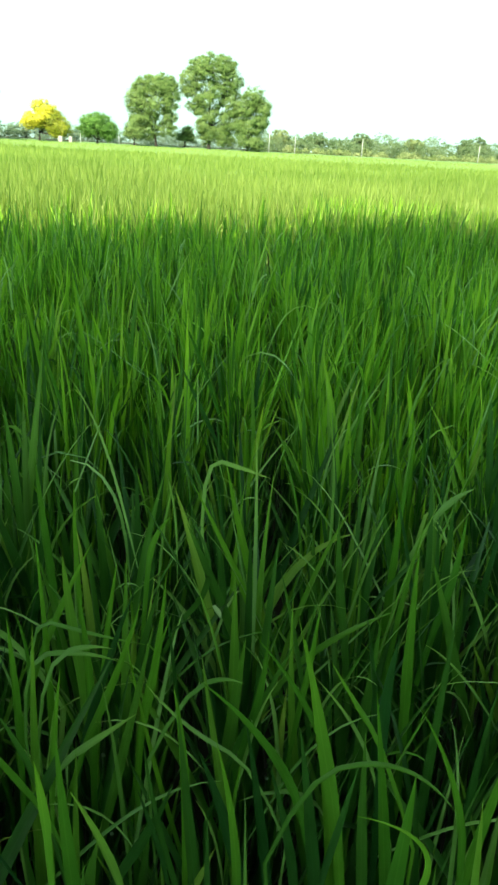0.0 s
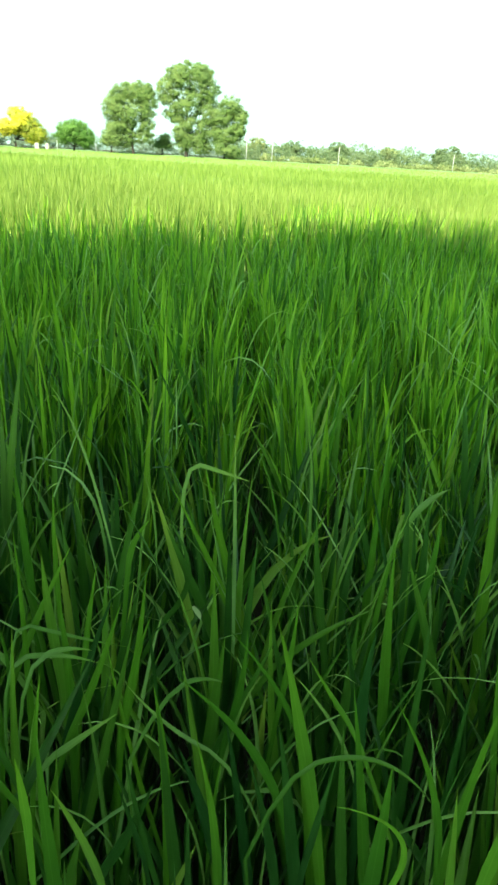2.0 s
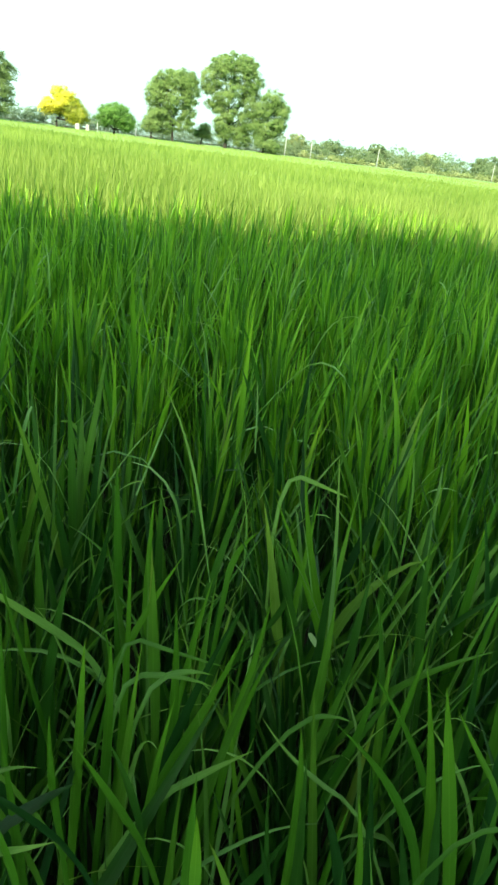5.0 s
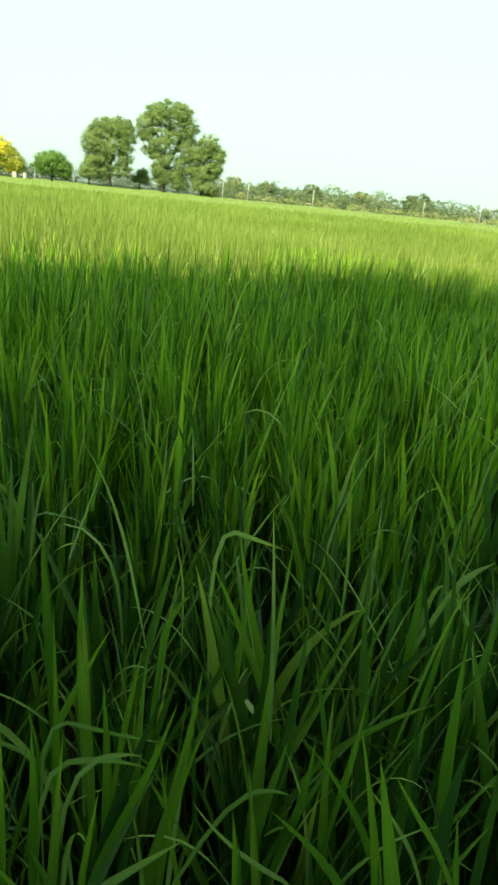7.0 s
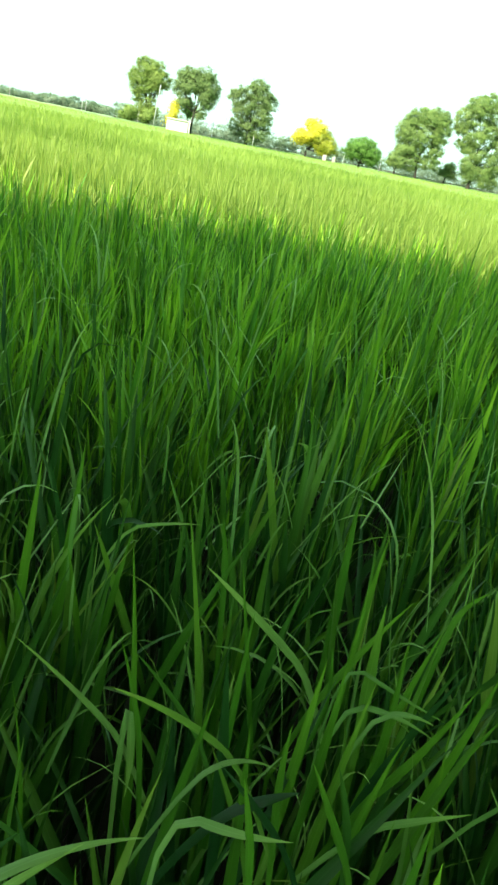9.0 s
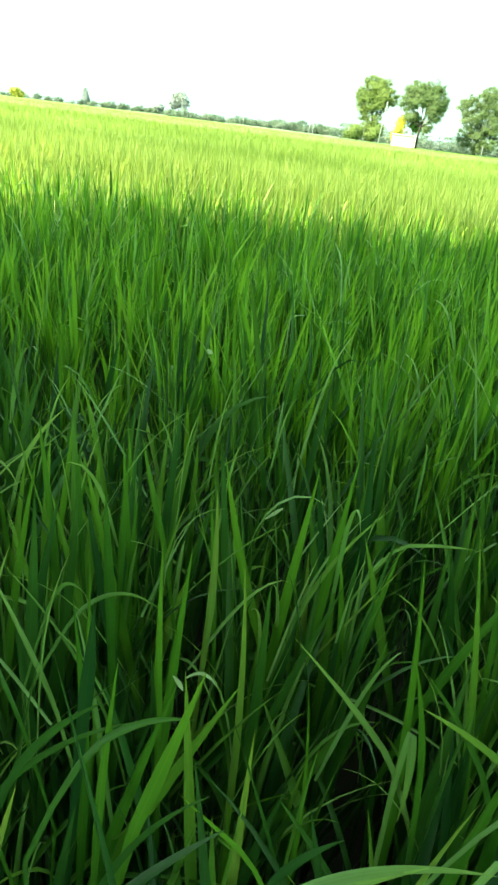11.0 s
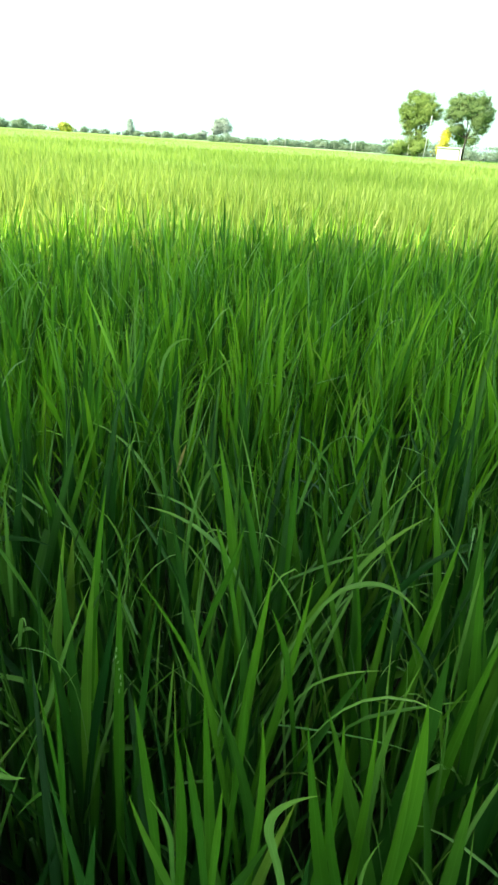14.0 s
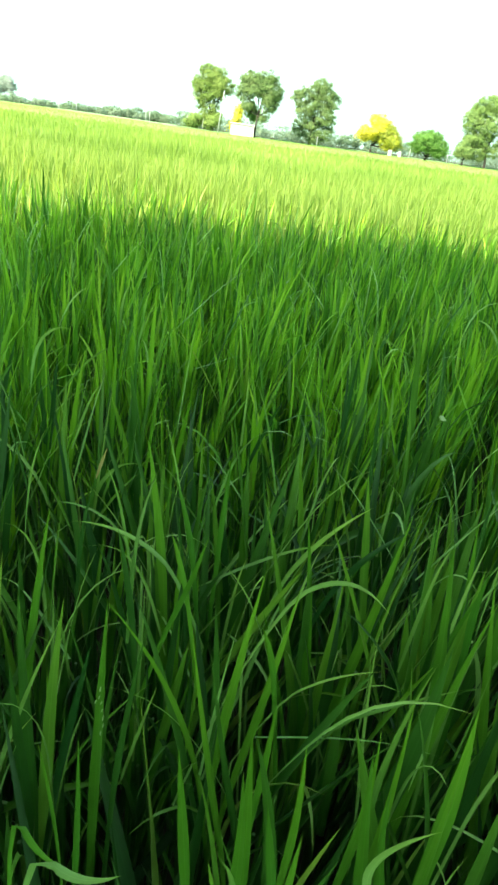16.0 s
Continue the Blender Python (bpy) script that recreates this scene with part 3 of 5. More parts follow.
# The tall group: a high tree with two lobes, a lower one on each side, a sapling between.
tree("tall_tree", (-10.4, 157.5, 0.7), 4.2, 0.34,
     [(0.65, 0, 15.0, 3.9, 3.6, 2.8), (-3.8, 0.3, 12.6, 2.3, 2.3, 2.1), (4.2, 0, 12.8, 2.2, 2.2, 2.3), (0.0, -0.5, 10.2, 3.6, 2.9, 2.5), (4.5, 0.2, 8.8, 1.9, 1.9, 2.8),
      (-1.9, 0, 7.6, 1.8, 1.6, 1.3), (3.8, -0.2, 5.3, 1.9, 1.7, 2.2), (-2.2, 0, 15.2, 2.1, 2.0, 1.7), (3.0, 0.2, 15.6, 1.9, 1.9, 1.6), (0.9, -0.4, 6.6, 1.9, 1.5, 1.6), (3.3, 0, 2.0, 2.0, 1.6, 1.3), (-4.5, 0.2, 11.0, 1.4, 1.3, 1.2), (0.4, 0, 3.2, 1.3, 1.1, 1.2),
      (-0.7, -0.3, 4.6, 2.0, 1.5, 1.8), (-3.4, 0, 8.1, 1.4, 1.2, 1.0), (-0.8, 0, 2.3, 1.5, 1.2, 1.1), (2.2, 0.2, 3.4, 1.4, 1.2, 1.4)],
     LEAF_BROAD, 31, "tall broad-leaved tree with a deep rounded crown", clumps=1240, leaves=58, size=0.14, group="trees along the far bank")
tree("tall_tree", (-2.5, 156.4, 0.7), 2.2, 0.24,
     [(0.9, 0, 10.3, 2.2, 1.9, 1.8), (2.7, 0.2, 8.2, 1.9, 1.6, 1.8), (-0.7, -0.2, 8.0, 2.0, 1.6, 1.9), (0.9, 0, 5.2, 2.6, 1.9, 2.1), (0.3, 0.2, 2.2, 2.5, 1.8, 1.6), (2.7, 0, 5.6, 1.3, 1.1, 1.3), (-1.7, 0, 4.4, 1.4, 1.1, 1.8), (1.9, 0, 1.4, 1.6, 1.3, 1.1)],
     LEAF_BROAD, 32, "leafy tree clothed in foliage down to the ground", clumps=560, leaves=58, size=0.14, group="trees along the far bank")
tree("tall_tree", (-21.0, 155.2, 0.7), 3.0, 0.24,
     [(0.9, 0, 11.6, 3.0, 2.7, 2.1), (-2.2, 0.2, 10.8, 2.2, 2.1, 2.0), (-4.0, 0.1, 8.3, 2.1, 1.9, 2.4), (3.0, 0, 9.2, 1.7, 1.7, 2.5), (-0.2, -0.4, 7.9, 3.3, 2.6, 2.2), (2.5, 0.2, 5.8, 1.7, 1.5, 1.7),
      (-1.3, 0, 5.2, 1.9, 1.5, 1.6), (2.3, 0, 11.4, 1.8, 1.6, 1.6), (-3.2, 0, 5.4, 2.0, 1.7, 1.7), (2.8, 0, 3.6, 1.4, 1.2, 1.4), (-1.6, 0.3, 2.6, 1.8, 1.4, 1.4), (0.8, 0.4, 3.4, 1.3, 1.1, 1.3)],
     LEAF_BROAD, 33, "broad-leaved tree with a full domed crown", clumps=860, leaves=58, size=0.14, group="trees along the far bank", lean=-0.4)
tree("low_tree", (-25.2, 153.8, 0.7), 1.2, 0.2, [(0, 0, 3.4, 1.7, 1.6, 1.6), (0.9, 0, 2.5, 1.3, 1.3, 1.1), (-0.7, 0, 2.4, 1.2, 1.2, 1.0), (0.6, 0, 4.6, 1.2, 1.1, 1.1)],
     LEAF_BROAD, 34, "low bushy tree leaning against a taller one", clumps=150, leaves=60, size=0.13, group="trees along the far bank")
tree("low_tree", (-15.7, 160.6, 0.7), 1.0, 0.12, [(0, 0, 2.8, 1.5, 1.4, 1.2), (0.5, 0, 3.7, 1.0, 1.0, 0.8), (-0.7, 0, 2.1, 0.9, 0.9, 0.8), (0.8, 0, 2.2, 1.0, 0.9, 0.8)],
     LEAF_BROAD, 35, "small dark green sapling between taller trees", clumps=90, leaves=60, size=0.13, group="trees along the far bank")

# The flowering tree and the round bush beside it.
tree("flowering_tree", (-40.6, 141.0, 0.7), 1.7, 0.2,
     [(3.3, 0, 3.0, 2.0, 1.8, 1.7), (4.5, 0, 2.1, 1.3, 1.3, 1.2), (2.5, 0.4, 4.2, 1.8, 1.6, 1.4), (1.4, 0.5, 3.0, 1.5, 1.4, 1.0), (-0.4, 0.5, 3.0, 1.4, 1.4, 0.8), (3.4, 0, 1.5, 1.3, 1.2, 0.8)],
     LEAF_YELLOW, 41, "golden flowering tree covered in bright yellow blossom", clumps=230, leaves=60, size=0.13,
     extra=([(-0.8, -0.3, 3.9, 2.0, 1.8, 1.3), (0.8, -0.2, 5.8, 1.7, 1.6, 1.2), (2.0, 0, 5.1, 1.5, 1.5, 1.2), (-1.8, 0.1, 3.2, 1.3, 1.2, 1.0), (0.7, -0.5, 3.8, 1.7, 1.5, 1.0)], FLOWER, 230, "bright yellow blossom"))
tree("round_bush", (-30.7, 144.6, 0.7), 1.0, 0.2,
     [(0, 0, 3.4, 3.0, 2.6, 2.1), (-1.7, 0, 2.7, 1.8, 1.8, 1.7), (1.9, 0, 2.5, 1.9, 1.8, 1.6), (0.4, 0, 4.3, 1.9, 1.8, 1.2), (2.6, 0, 1.7, 1.2, 1.2, 1.0)],
     LEAF_DARK, 42, "dense round dark green bush on the field bank", "bush", clumps=299, leaves=60, size=0.13)

# The three trees by the small white building.
tree("bank_tree", (-65.6, 122.2, 0.95), 2.8, 0.26,
     [(-0.1, 0, 8.2, 2.3, 2.0, 1.7), (-1.5, 0, 6.6, 1.9, 1.7, 1.6), (1.9, 0.2, 7.4, 2.0, 1.7, 1.6), (-1.9, 0, 4.6, 1.5, 1.4, 1.3), (0.5, 0, 5.7, 1.7, 1.6, 1.3), (1.1, 0, 9.2, 1.5, 1.3, 1.1), (0.5, 0, 2.9, 1.7, 1.5, 1.5), (-1.5, 0, 1.8, 1.2, 1.1, 1.1), (-0.9, 0, 9.5, 1.5, 1.2, 1.0), (-2.9, 0, 7.4, 1.2, 1.1, 1.2)],
     LEAF_LIGHT, 51, "slender light green tree beside a utility pole", clumps=480, leaves=60, size=0.13, group="trees by the white building")
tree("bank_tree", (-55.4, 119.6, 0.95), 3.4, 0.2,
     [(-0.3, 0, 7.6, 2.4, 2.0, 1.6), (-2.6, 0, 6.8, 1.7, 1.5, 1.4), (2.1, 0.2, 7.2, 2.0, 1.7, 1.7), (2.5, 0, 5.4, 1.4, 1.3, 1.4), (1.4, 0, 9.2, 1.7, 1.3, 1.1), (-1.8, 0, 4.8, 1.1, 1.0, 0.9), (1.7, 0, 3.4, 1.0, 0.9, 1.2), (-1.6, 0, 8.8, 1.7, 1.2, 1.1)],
     LEAF_BROAD_DARKENED, 52, "spreading tree with a forked pale trunk", clumps=429, leaves=60, size=0.13, group="trees by the white building", lean=0.3)
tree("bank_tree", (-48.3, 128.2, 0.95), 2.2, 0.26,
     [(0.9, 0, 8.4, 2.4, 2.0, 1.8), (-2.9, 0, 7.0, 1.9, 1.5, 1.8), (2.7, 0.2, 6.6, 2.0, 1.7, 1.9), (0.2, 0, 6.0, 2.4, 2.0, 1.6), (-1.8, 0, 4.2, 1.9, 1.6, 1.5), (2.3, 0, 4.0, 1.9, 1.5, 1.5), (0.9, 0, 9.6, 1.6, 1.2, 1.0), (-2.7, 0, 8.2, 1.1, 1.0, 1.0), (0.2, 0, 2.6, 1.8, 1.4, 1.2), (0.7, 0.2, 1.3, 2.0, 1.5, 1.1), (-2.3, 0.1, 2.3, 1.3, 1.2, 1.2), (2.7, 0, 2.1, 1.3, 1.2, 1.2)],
     LEAF_BROAD_DARKENED, 53, "full green tree with two thin trunks", clumps=494, leaves=60, size=0.13, group="trees by the white building")
tree("flowering_shrub", (-59.0, 120.0, 0.9), 1.0, 0.1,
     [(0, 0, 3.0, 0.7, 0.7, 0.9), (-0.1, 0, 1.9, 0.8, 0.8, 0.7), (0.3, 0, 4.1, 0.7, 0.7, 0.8), (-0.4, 0, 1.2, 0.7, 0.7, 0.6)], FLOWER, 54, "tall yellow flowering shrub behind the white building", "shrub",
     clumps=90, leaves=22, size=0.18, forks=0)
tree("dark_shrub", (-57.1, 121.6, 0.8), 1.6, 0.12, [(0, 0, 4.0, 1.3, 1.2, 1.0), (-0.6, 0, 4.7, 0.9, 0.9, 0.7), (0.6, 0, 3.3, 0.9, 0.9, 0.8)], LEAF_DARK, 55,
     "dark green shrub in the shade of a tree", "shrub", clumps=90, leaves=22, size=0.18, forks=0)
tree("low_shrub", (-66.0, 115.8, 0.7), 0.4, 0.08, [(0, 0, 1.2, 0.9, 0.8, 0.7), (0.8, 0, 0.9, 0.7, 0.7, 0.6), (-0.6, 0, 0.8, 0.6, 0.6, 0.5)], LEAF_LIGHT, 56,
     "low light green shrub on the field bank", "shrub", clumps=60, leaves=20, size=0.16, forks=0)
tree("low_shrub", (-61.9, 116.6, 0.7), 0.6, 0.08, [(0, 0, 1.6, 1.1, 0.9, 1.0), (0.7, 0, 2.3, 0.8, 0.8, 0.8), (-0.8, 0, 1.1, 0.8, 0.7, 0.7)], LEAF_LIGHT, 57,
     "yellow-green shrub beside the utility pole", "shrub", clumps=90, leaves=24, size=0.16, forks=0)
tree("low_shrub", (-64.4, 115.4, 0.7), 0.5, 0.08, [(0, 0, 1.4, 0.9, 0.8, 0.9), (-0.5, 0, 2.0, 0.7, 0.7, 0.7)], LEAF_LIGHT, 58,
     "yellow-green shrub on the field bank", "shrub", clumps=70, leaves=24, size=0.16, forks=0)


# ---- the small white building ----
def pump_house():
    root = tagged(new("pump_house"), "small whitewashed pump house with a flat roof", "building")
    root.matrix_world = pose(-56.9, 117.6, 0.7, 0, 0, 22)
    w, d, h, t = 3.5, 2.6, 1.85, 0.22
    for lo, hi in (((-w / 2, -d / 2, -0.3), (w / 2, -d / 2 + t, h)), ((-w / 2, d / 2 - t, -0.3), (w / 2, d / 2, h)), ((-w / 2, -d / 2 + t, -0.3), (-w / 2 + t, d / 2 - t, h))):
        bm = bmesh.new()
        box(bm, lo, hi)
        part("wall", bm, LIME, root)
    bm = bmesh.new()                        # the side with the doorway
    x0, x1 = w / 2 - t, w / 2
    box(bm, (x0, -d / 2 + t, -0.3), (x1, -0.42, h))
    box(bm, (x0, 0.42, -0.3), (x1, d / 2 - t, h))
    box(bm, (x0, -0.42, 1.68), (x1, 0.42, h))
    part("wall", bm, LIME, root)
    bm = bmesh.new()
    box(bm, (x0 + 0.05, -0.40, 0.0), (x0 + 0.09, 0.40, 1.66))
    part("door", bm, DOOR, root, "dark grey sheet-metal door")
    bm = bmesh.new()
    box(bm, (-w / 2 - 0.2, -d / 2 - 0.2, h), (w / 2 + 0.45, d / 2 + 0.2, h + 0.13))
    bmesh.ops.bevel(bm, geom=bm.edges[:], offset=0.02, segments=1, affect="EDGES")
    part("roof", bm, LIME, root, "whitewashed flat roof slab")
    for y in (-d / 2 - 0.05, d / 2 + 0.05):
        bm = bmesh.new()
        box(bm, (w / 2 + 0.2, y - 0.1, -0.3), (w / 2 + 0.4, y + 0.1, h))
        part("pillar", bm, LIME, root)


pump_house()


# ---- posts and poles ----
def post(name, x, y, height, radius, label, lean=(0.0, 0.0), cap=True, group="posts along the bank", arm=False):
    root = tagged(new(name), label, "utility pole" if "utility" in name else "post", group)
    root.location = (x, y, 0.7)
    radius *= 0.42
    bm = bmesh.new()
    tube(bm, [(0, 0, -0.4), (lean[0] * 0.5, lean[1] * 0.5, height * 0.5), (lean[0], lean[1], height)], [radius, radius * 0.9, radius * 0.75], 6)
    part("shaft", bm, CONCRETE, root)
    if cap:
        bm = bmesh.new()
        box(bm, (lean[0] - radius * 0.5, lean[1] - radius * 0.5, height - 0.03), (lean[0] + radius * 0.5, lean[1] + radius * 0.5, height + 0.07))
        part("cap", bm, CONCRETE, root)
    if arm:
        bm = bmesh.new()
        box(bm, (lean[0] - 0.35, lean[1] - 0.05, height - 0.25), (lean[0] + 0.35, lean[1] + 0.03, height - 0.17))
        part("crossarm", bm, SLAB, root)
    return root


for x, y, h in ((-27.8, 151.2, 2.7), (2.0, 153.8, 3.8), (7.2, 153.6, 3.4), (20.6, 152.4, 3.5), (42.4, 147.0, 3.3), (52.6, 142.8, 4.0)):
    post("concrete_post", x, y, h, 0.17, "pale grey concrete post on the field bank")
post("utility_pole", -57.2, 109.4, 6.2, 0.17, "tall pale utility pole beside a tree", (0.55, 0.0), True, "utility poles", False)
for x, y, h in ((-128.8, 200.6, 3.0), (-127.8, 201.2, 3.0)):
    post("concrete_post", x, y, h, 0.22, "pale paired concrete post far along the bank")
for x, y, h in ((-149.6, 185.5, 2.3), (-178.0, 221.6, 4.0), (-172.6, 224.0, 3.0), (-218.6, 232.6, 4.6), (-248.0, 232.4, 3.2)):
    post("concrete_post", x, y, h, 0.22, "pale concrete post far along the bank")
for x, y, h, r in ((-64.6, 118.0, 2.0, 0.22), (-67.0, 116.7, 2.2, 0.14), (-53.0, 123.6, 2.8, 0.17), (-46.2, 126.2, 1.6, 0.15), (-32.9, 140.4, 1.7, 0.15)):
    post("concrete_post", x, y, h, r, "pale grey concrete post on the field bank")
for x, y, w in ((-36.3, 139.4, 0.75), (-34.6, 140.0, 0.6)):
    root = tagged(new("marker_stone"), "low whitewashed stone marker on the bank", "marker", "whitewashed markers")
    root.location = (x, y, 0.6)
    bm = bmesh.new()
    box(bm, (-w / 2, -0.3, -0.2), (w / 2, 0.3, 1.2))
    bmesh.ops.bevel(bm, geom=bm.edges[:], offset=0.06, segments=2, affect="EDGES")
    part("block", bm, STONE, root)
    bm = bmesh.new()
    box(bm, (-w / 2 - 0.08, -0.38, -0.25), (w / 2 + 0.08, 0.38, 0.12))
    part("plinth", bm, STONE, root)


# ---- scrub and woods in the distance ----
def woods(name, rows, mat, label, seed, size, per_lobe=16, leaves=24):
    """rows: bearing from, to, distance, height, number of lobes."""
    rng = random.Random(seed)
    lobes = []
    for b0, b1, dist, height, count in rows:
        for k in range(count):
            b = b0 + (b1 - b0) * (k + rng.uniform(0.1, 0.9)) / count
            x, y = polar(b, dist + rng.uniform(-12, 12))
            h = height * rng.uniform(0.55, 1.08)
            r = h * rng.uniform(0.45, 0.85)
            lobes.append((x, y, 0.3 + h * 0.55, r, r, h * 0.48))
    ob = new(name, foliage(name, lobes, per_lobe * len(lobes), leaves, size, mat, seed, 0.15))
    return tagged(ob, label, "scrub", kind="stuff")


woods("scrub_woods", [(0.3, -13, 262, 7.4, 44), (-13, -40, 262, 6.2, 56), (0.3, -40, 238, 4.6, 84)], LEAF_SCRUB_HAZED, "distant scrub woods behind the field, haze in their green", 61, 0.22, 34, 18)
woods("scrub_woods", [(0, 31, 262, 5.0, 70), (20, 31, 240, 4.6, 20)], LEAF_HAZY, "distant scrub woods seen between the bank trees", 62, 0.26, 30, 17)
woods("scrub_woods", [(31, 43.2, 322, 3.5, 52), (31, 36, 330, 4.6, 12)], LEAF_HAZY, "low woods on the horizon with haze in their colour", 63, 0.28, 34, 17)
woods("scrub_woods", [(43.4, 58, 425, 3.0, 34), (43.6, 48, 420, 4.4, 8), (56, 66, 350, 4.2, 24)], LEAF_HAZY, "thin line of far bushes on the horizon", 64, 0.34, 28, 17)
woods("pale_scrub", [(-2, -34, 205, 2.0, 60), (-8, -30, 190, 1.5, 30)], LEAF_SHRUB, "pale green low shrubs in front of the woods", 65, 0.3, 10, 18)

x, y = polar(-15.6, 258)
tree("dome_tree", (x, y, 0.3), 2.5, 0.3, [(0, 0, 5.6, 4.2, 3.6, 2.6), (-2.8, 0, 4.2, 2.6, 2.4, 2.2), (3.0, 0, 4.3, 2.8, 2.4, 2.3)], LEAF_SCRUB_HAZED, 66, "dark domed tree standing out of the scrub", clumps=200, leaves=44, size=0.22)
for b, h, k in ((-7.6, 7.6, 67), (-11.4, 7.0, 68), (-4.2, 7.2, 69), (-1.6, 7.4, 70)):
    x, y = polar(b, 255)
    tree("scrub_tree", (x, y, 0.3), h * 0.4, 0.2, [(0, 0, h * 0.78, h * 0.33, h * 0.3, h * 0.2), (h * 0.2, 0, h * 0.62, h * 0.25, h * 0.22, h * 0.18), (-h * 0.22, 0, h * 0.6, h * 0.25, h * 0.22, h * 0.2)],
         LEAF_SCRUB_HAZED if k % 2 else LEAF_SHRUB, k, "scrub tree standing above its neighbours", clumps=90, leaves=40, size=0.22, group="scrub trees")
tree("pale_tree", (-283.5, 310.0, 0.3), 5.0, 0.3, [(-2.8, 0, 7.4, 2.4, 2.0, 3.8), (1.4, 0, 8.8, 2.6, 2.2, 3.6), (4.4, 0, 7.6, 2.0, 1.8, 3.8), (-0.6, 0, 9.8, 2.0, 1.8, 2.4)], LEAF_HAZE_PALED, 71,
     "tall trees far across the field, paled by painted haze", clumps=190, leaves=20, size=0.5)
tree("pale_tree", (-291.0, 303.2, 0.3), 1.4, 0.2, [(0, 0, 3.2, 1.9, 1.8, 1.8), (-2.4, 0, 2.4, 1.5, 1.5, 1.5), (1.5, 0, 3.9, 1.2, 1.2, 1.2)], LEAF_HAZE_PALED, 72, "low tree far across the field, paled by painted haze", clumps=90, leaves=20, size=0.45)
tree("slim_tree", (-349.3, 303.0, 0.3), 2.0, 0.25, [(0, 0, 4.4, 1.3, 1.3, 3.4), (-0.5, 0, 7.6, 1.0, 1.0, 2.2), (0.6, 0, 3.2, 1.5, 1.4, 1.8)], LEAF_HAZE_PALED, 73, "slim tree on the horizon, paled by painted haze", clumps=110, leaves=20, size=0.45)
tree("far_bush", (-283.0, 206.8, 0.3), 0.8, 0.2, [(0, 0, 2.4, 2.1, 2.0, 1.6), (2.4, 0, 1.6, 1.5, 1.5, 1.1)], LEAF_YELLOW, 74, "yellow-green bush on the horizon", "bush", clumps=80, leaves=20, size=0.45, forks=0)

# ---- the rice plants in front, each with its stems and leaves ----
LEAVES = []
leaf_rng = np.random.default_rng(77)
for k in range(36):
    b, length, width, lean, droop, twist = (a[:1] for a in leaf_numbers(1, leaf_rng, 1.0))
    if k % 12 == 11:
        droop = np.array([leaf_rng.uniform(1.2, 2.1)])
    power = 2.0 if k % 3 else 3.5
    v, f, uv = blades(np.zeros((1, 3)), np.zeros(1), length * 1.02, width * 1.15, np.zeros(1), droop, twist, 8, power=power)
    LEAVES.append(quads_mesh("leaf", v, f, uv, PALE_BLADE if k == 23 else (RICE_BRIGHT if k % 9 == 0 else RICE_DIMMED)))
THIN = []
for k in range(8):
    v, f, uv = blades(np.zeros((1, 3)), np.zeros(1), leaf_rng.uniform(0.2, 0.36, 1), leaf_rng.uniform(0.004, 0.0075, 1), np.zeros(1), leaf_rng.uniform(0.3, 1.9, 1), leaf_rng.normal(0, 0.8, 1), 8, power=3.2)
    THIN.append(quads_mesh("leaf", v, f, uv, PALE_BLADE))
STEMS = []
for k in range(4):
    bm = bmesh.new()
    tube(bm, [(0, 0, -0.02), (0.004 * k, 0.003, 0.2), (0.012, 0.008 * k, 0.44)], [0.0045, 0.0040, 0.0030], 6)
    me = bpy.data.meshes.new("stem")
    bm.to_mesh(me)
    bm.free()
    me.materials.append(STEM)
    STEMS.append(me)


def rice_plant(x, y, seed):
    rng = random.Random(seed)
    root = tagged(new("rice_plant"), "clump of upright green rice leaves rooted in mud", "rice plant", "rice plants at the front of the field")
    root.location = (x, y, 0.0)
    tall = rng.gauss(0, 0.03)
    for k in range(5):
        a = rng.uniform(0, 6.28)
        st = new("stem", STEMS[k % 4])
        st.parent = root
        st.matrix_basis = pose(0.03 * math.cos(a), 0.03 * math.sin(a), 0, rng.gauss(0, 5), rng.gauss(0, 5), rng.uniform(0, 360))
    close = from_path(x, y) < 0.62
    for k in range(19 if close else 27):
        a, r = rng.uniform(0, 6.28), rng.uniform(0.005, 0.07)
        kind = rng.randrange(36)
        leaf = new("leaf", LEAVES[kind - 1 if close and kind % 12 == 11 else kind])
        leaf.parent = root
        low = rng.uniform(0.1, 0.26) if rng.random() < 0.4 else 0.0
        lean = abs(rng.gauss(5, 14))
        m = pose(r * math.cos(a), r * math.sin(a), min(0.58, max(0.12, (0.34 if close else 0.38) + tall + rng.gauss(0, 0.03) - low)), -lean, 0, rng.uniform(0, 360))
        # lean first, then turn about the upright
        leaf.matrix_basis = Matrix.Translation(m.translation) @ pose(0, 0, 0, 0, 0, math.degrees(a) - 90 + rng.gauss(0, 45) if k % 5 < 3 else rng.uniform(0, 360)) @ pose(0, 0, 0, -lean, 0, 0) @ Matrix.Diagonal((1, 1, rng.uniform(0.88, 1.12), 1))
    for k in range(0 if from_path(x, y) < 0.5 else 5):
        leaf = new("leaf", THIN[rng.randrange(8)])
        leaf.parent = root
        leaf.matrix_basis = Matrix.Translation((rng.gauss(0, 0.05), rng.gauss(0, 0.05), rng.uniform(0.4, 0.66))) @ pose(0, 0, 0, 0, 0, rng.uniform(0, 360)) @ pose(0, 0, 0, -abs(rng.gauss(22, 20)), 0, 0)


px, py = crop_hills(near_zone)
for k in range(len(px)):
    rice_plant(float(px[k]), float(py[k]), 900 + k)

# ---- single leaves that stand out, each on the plant that it grows from ----
PLANTS = [(ob.location.x, ob.location.y, ob) for ob in scene.objects if ob.name.split(".")[0] == "rice_plant"]


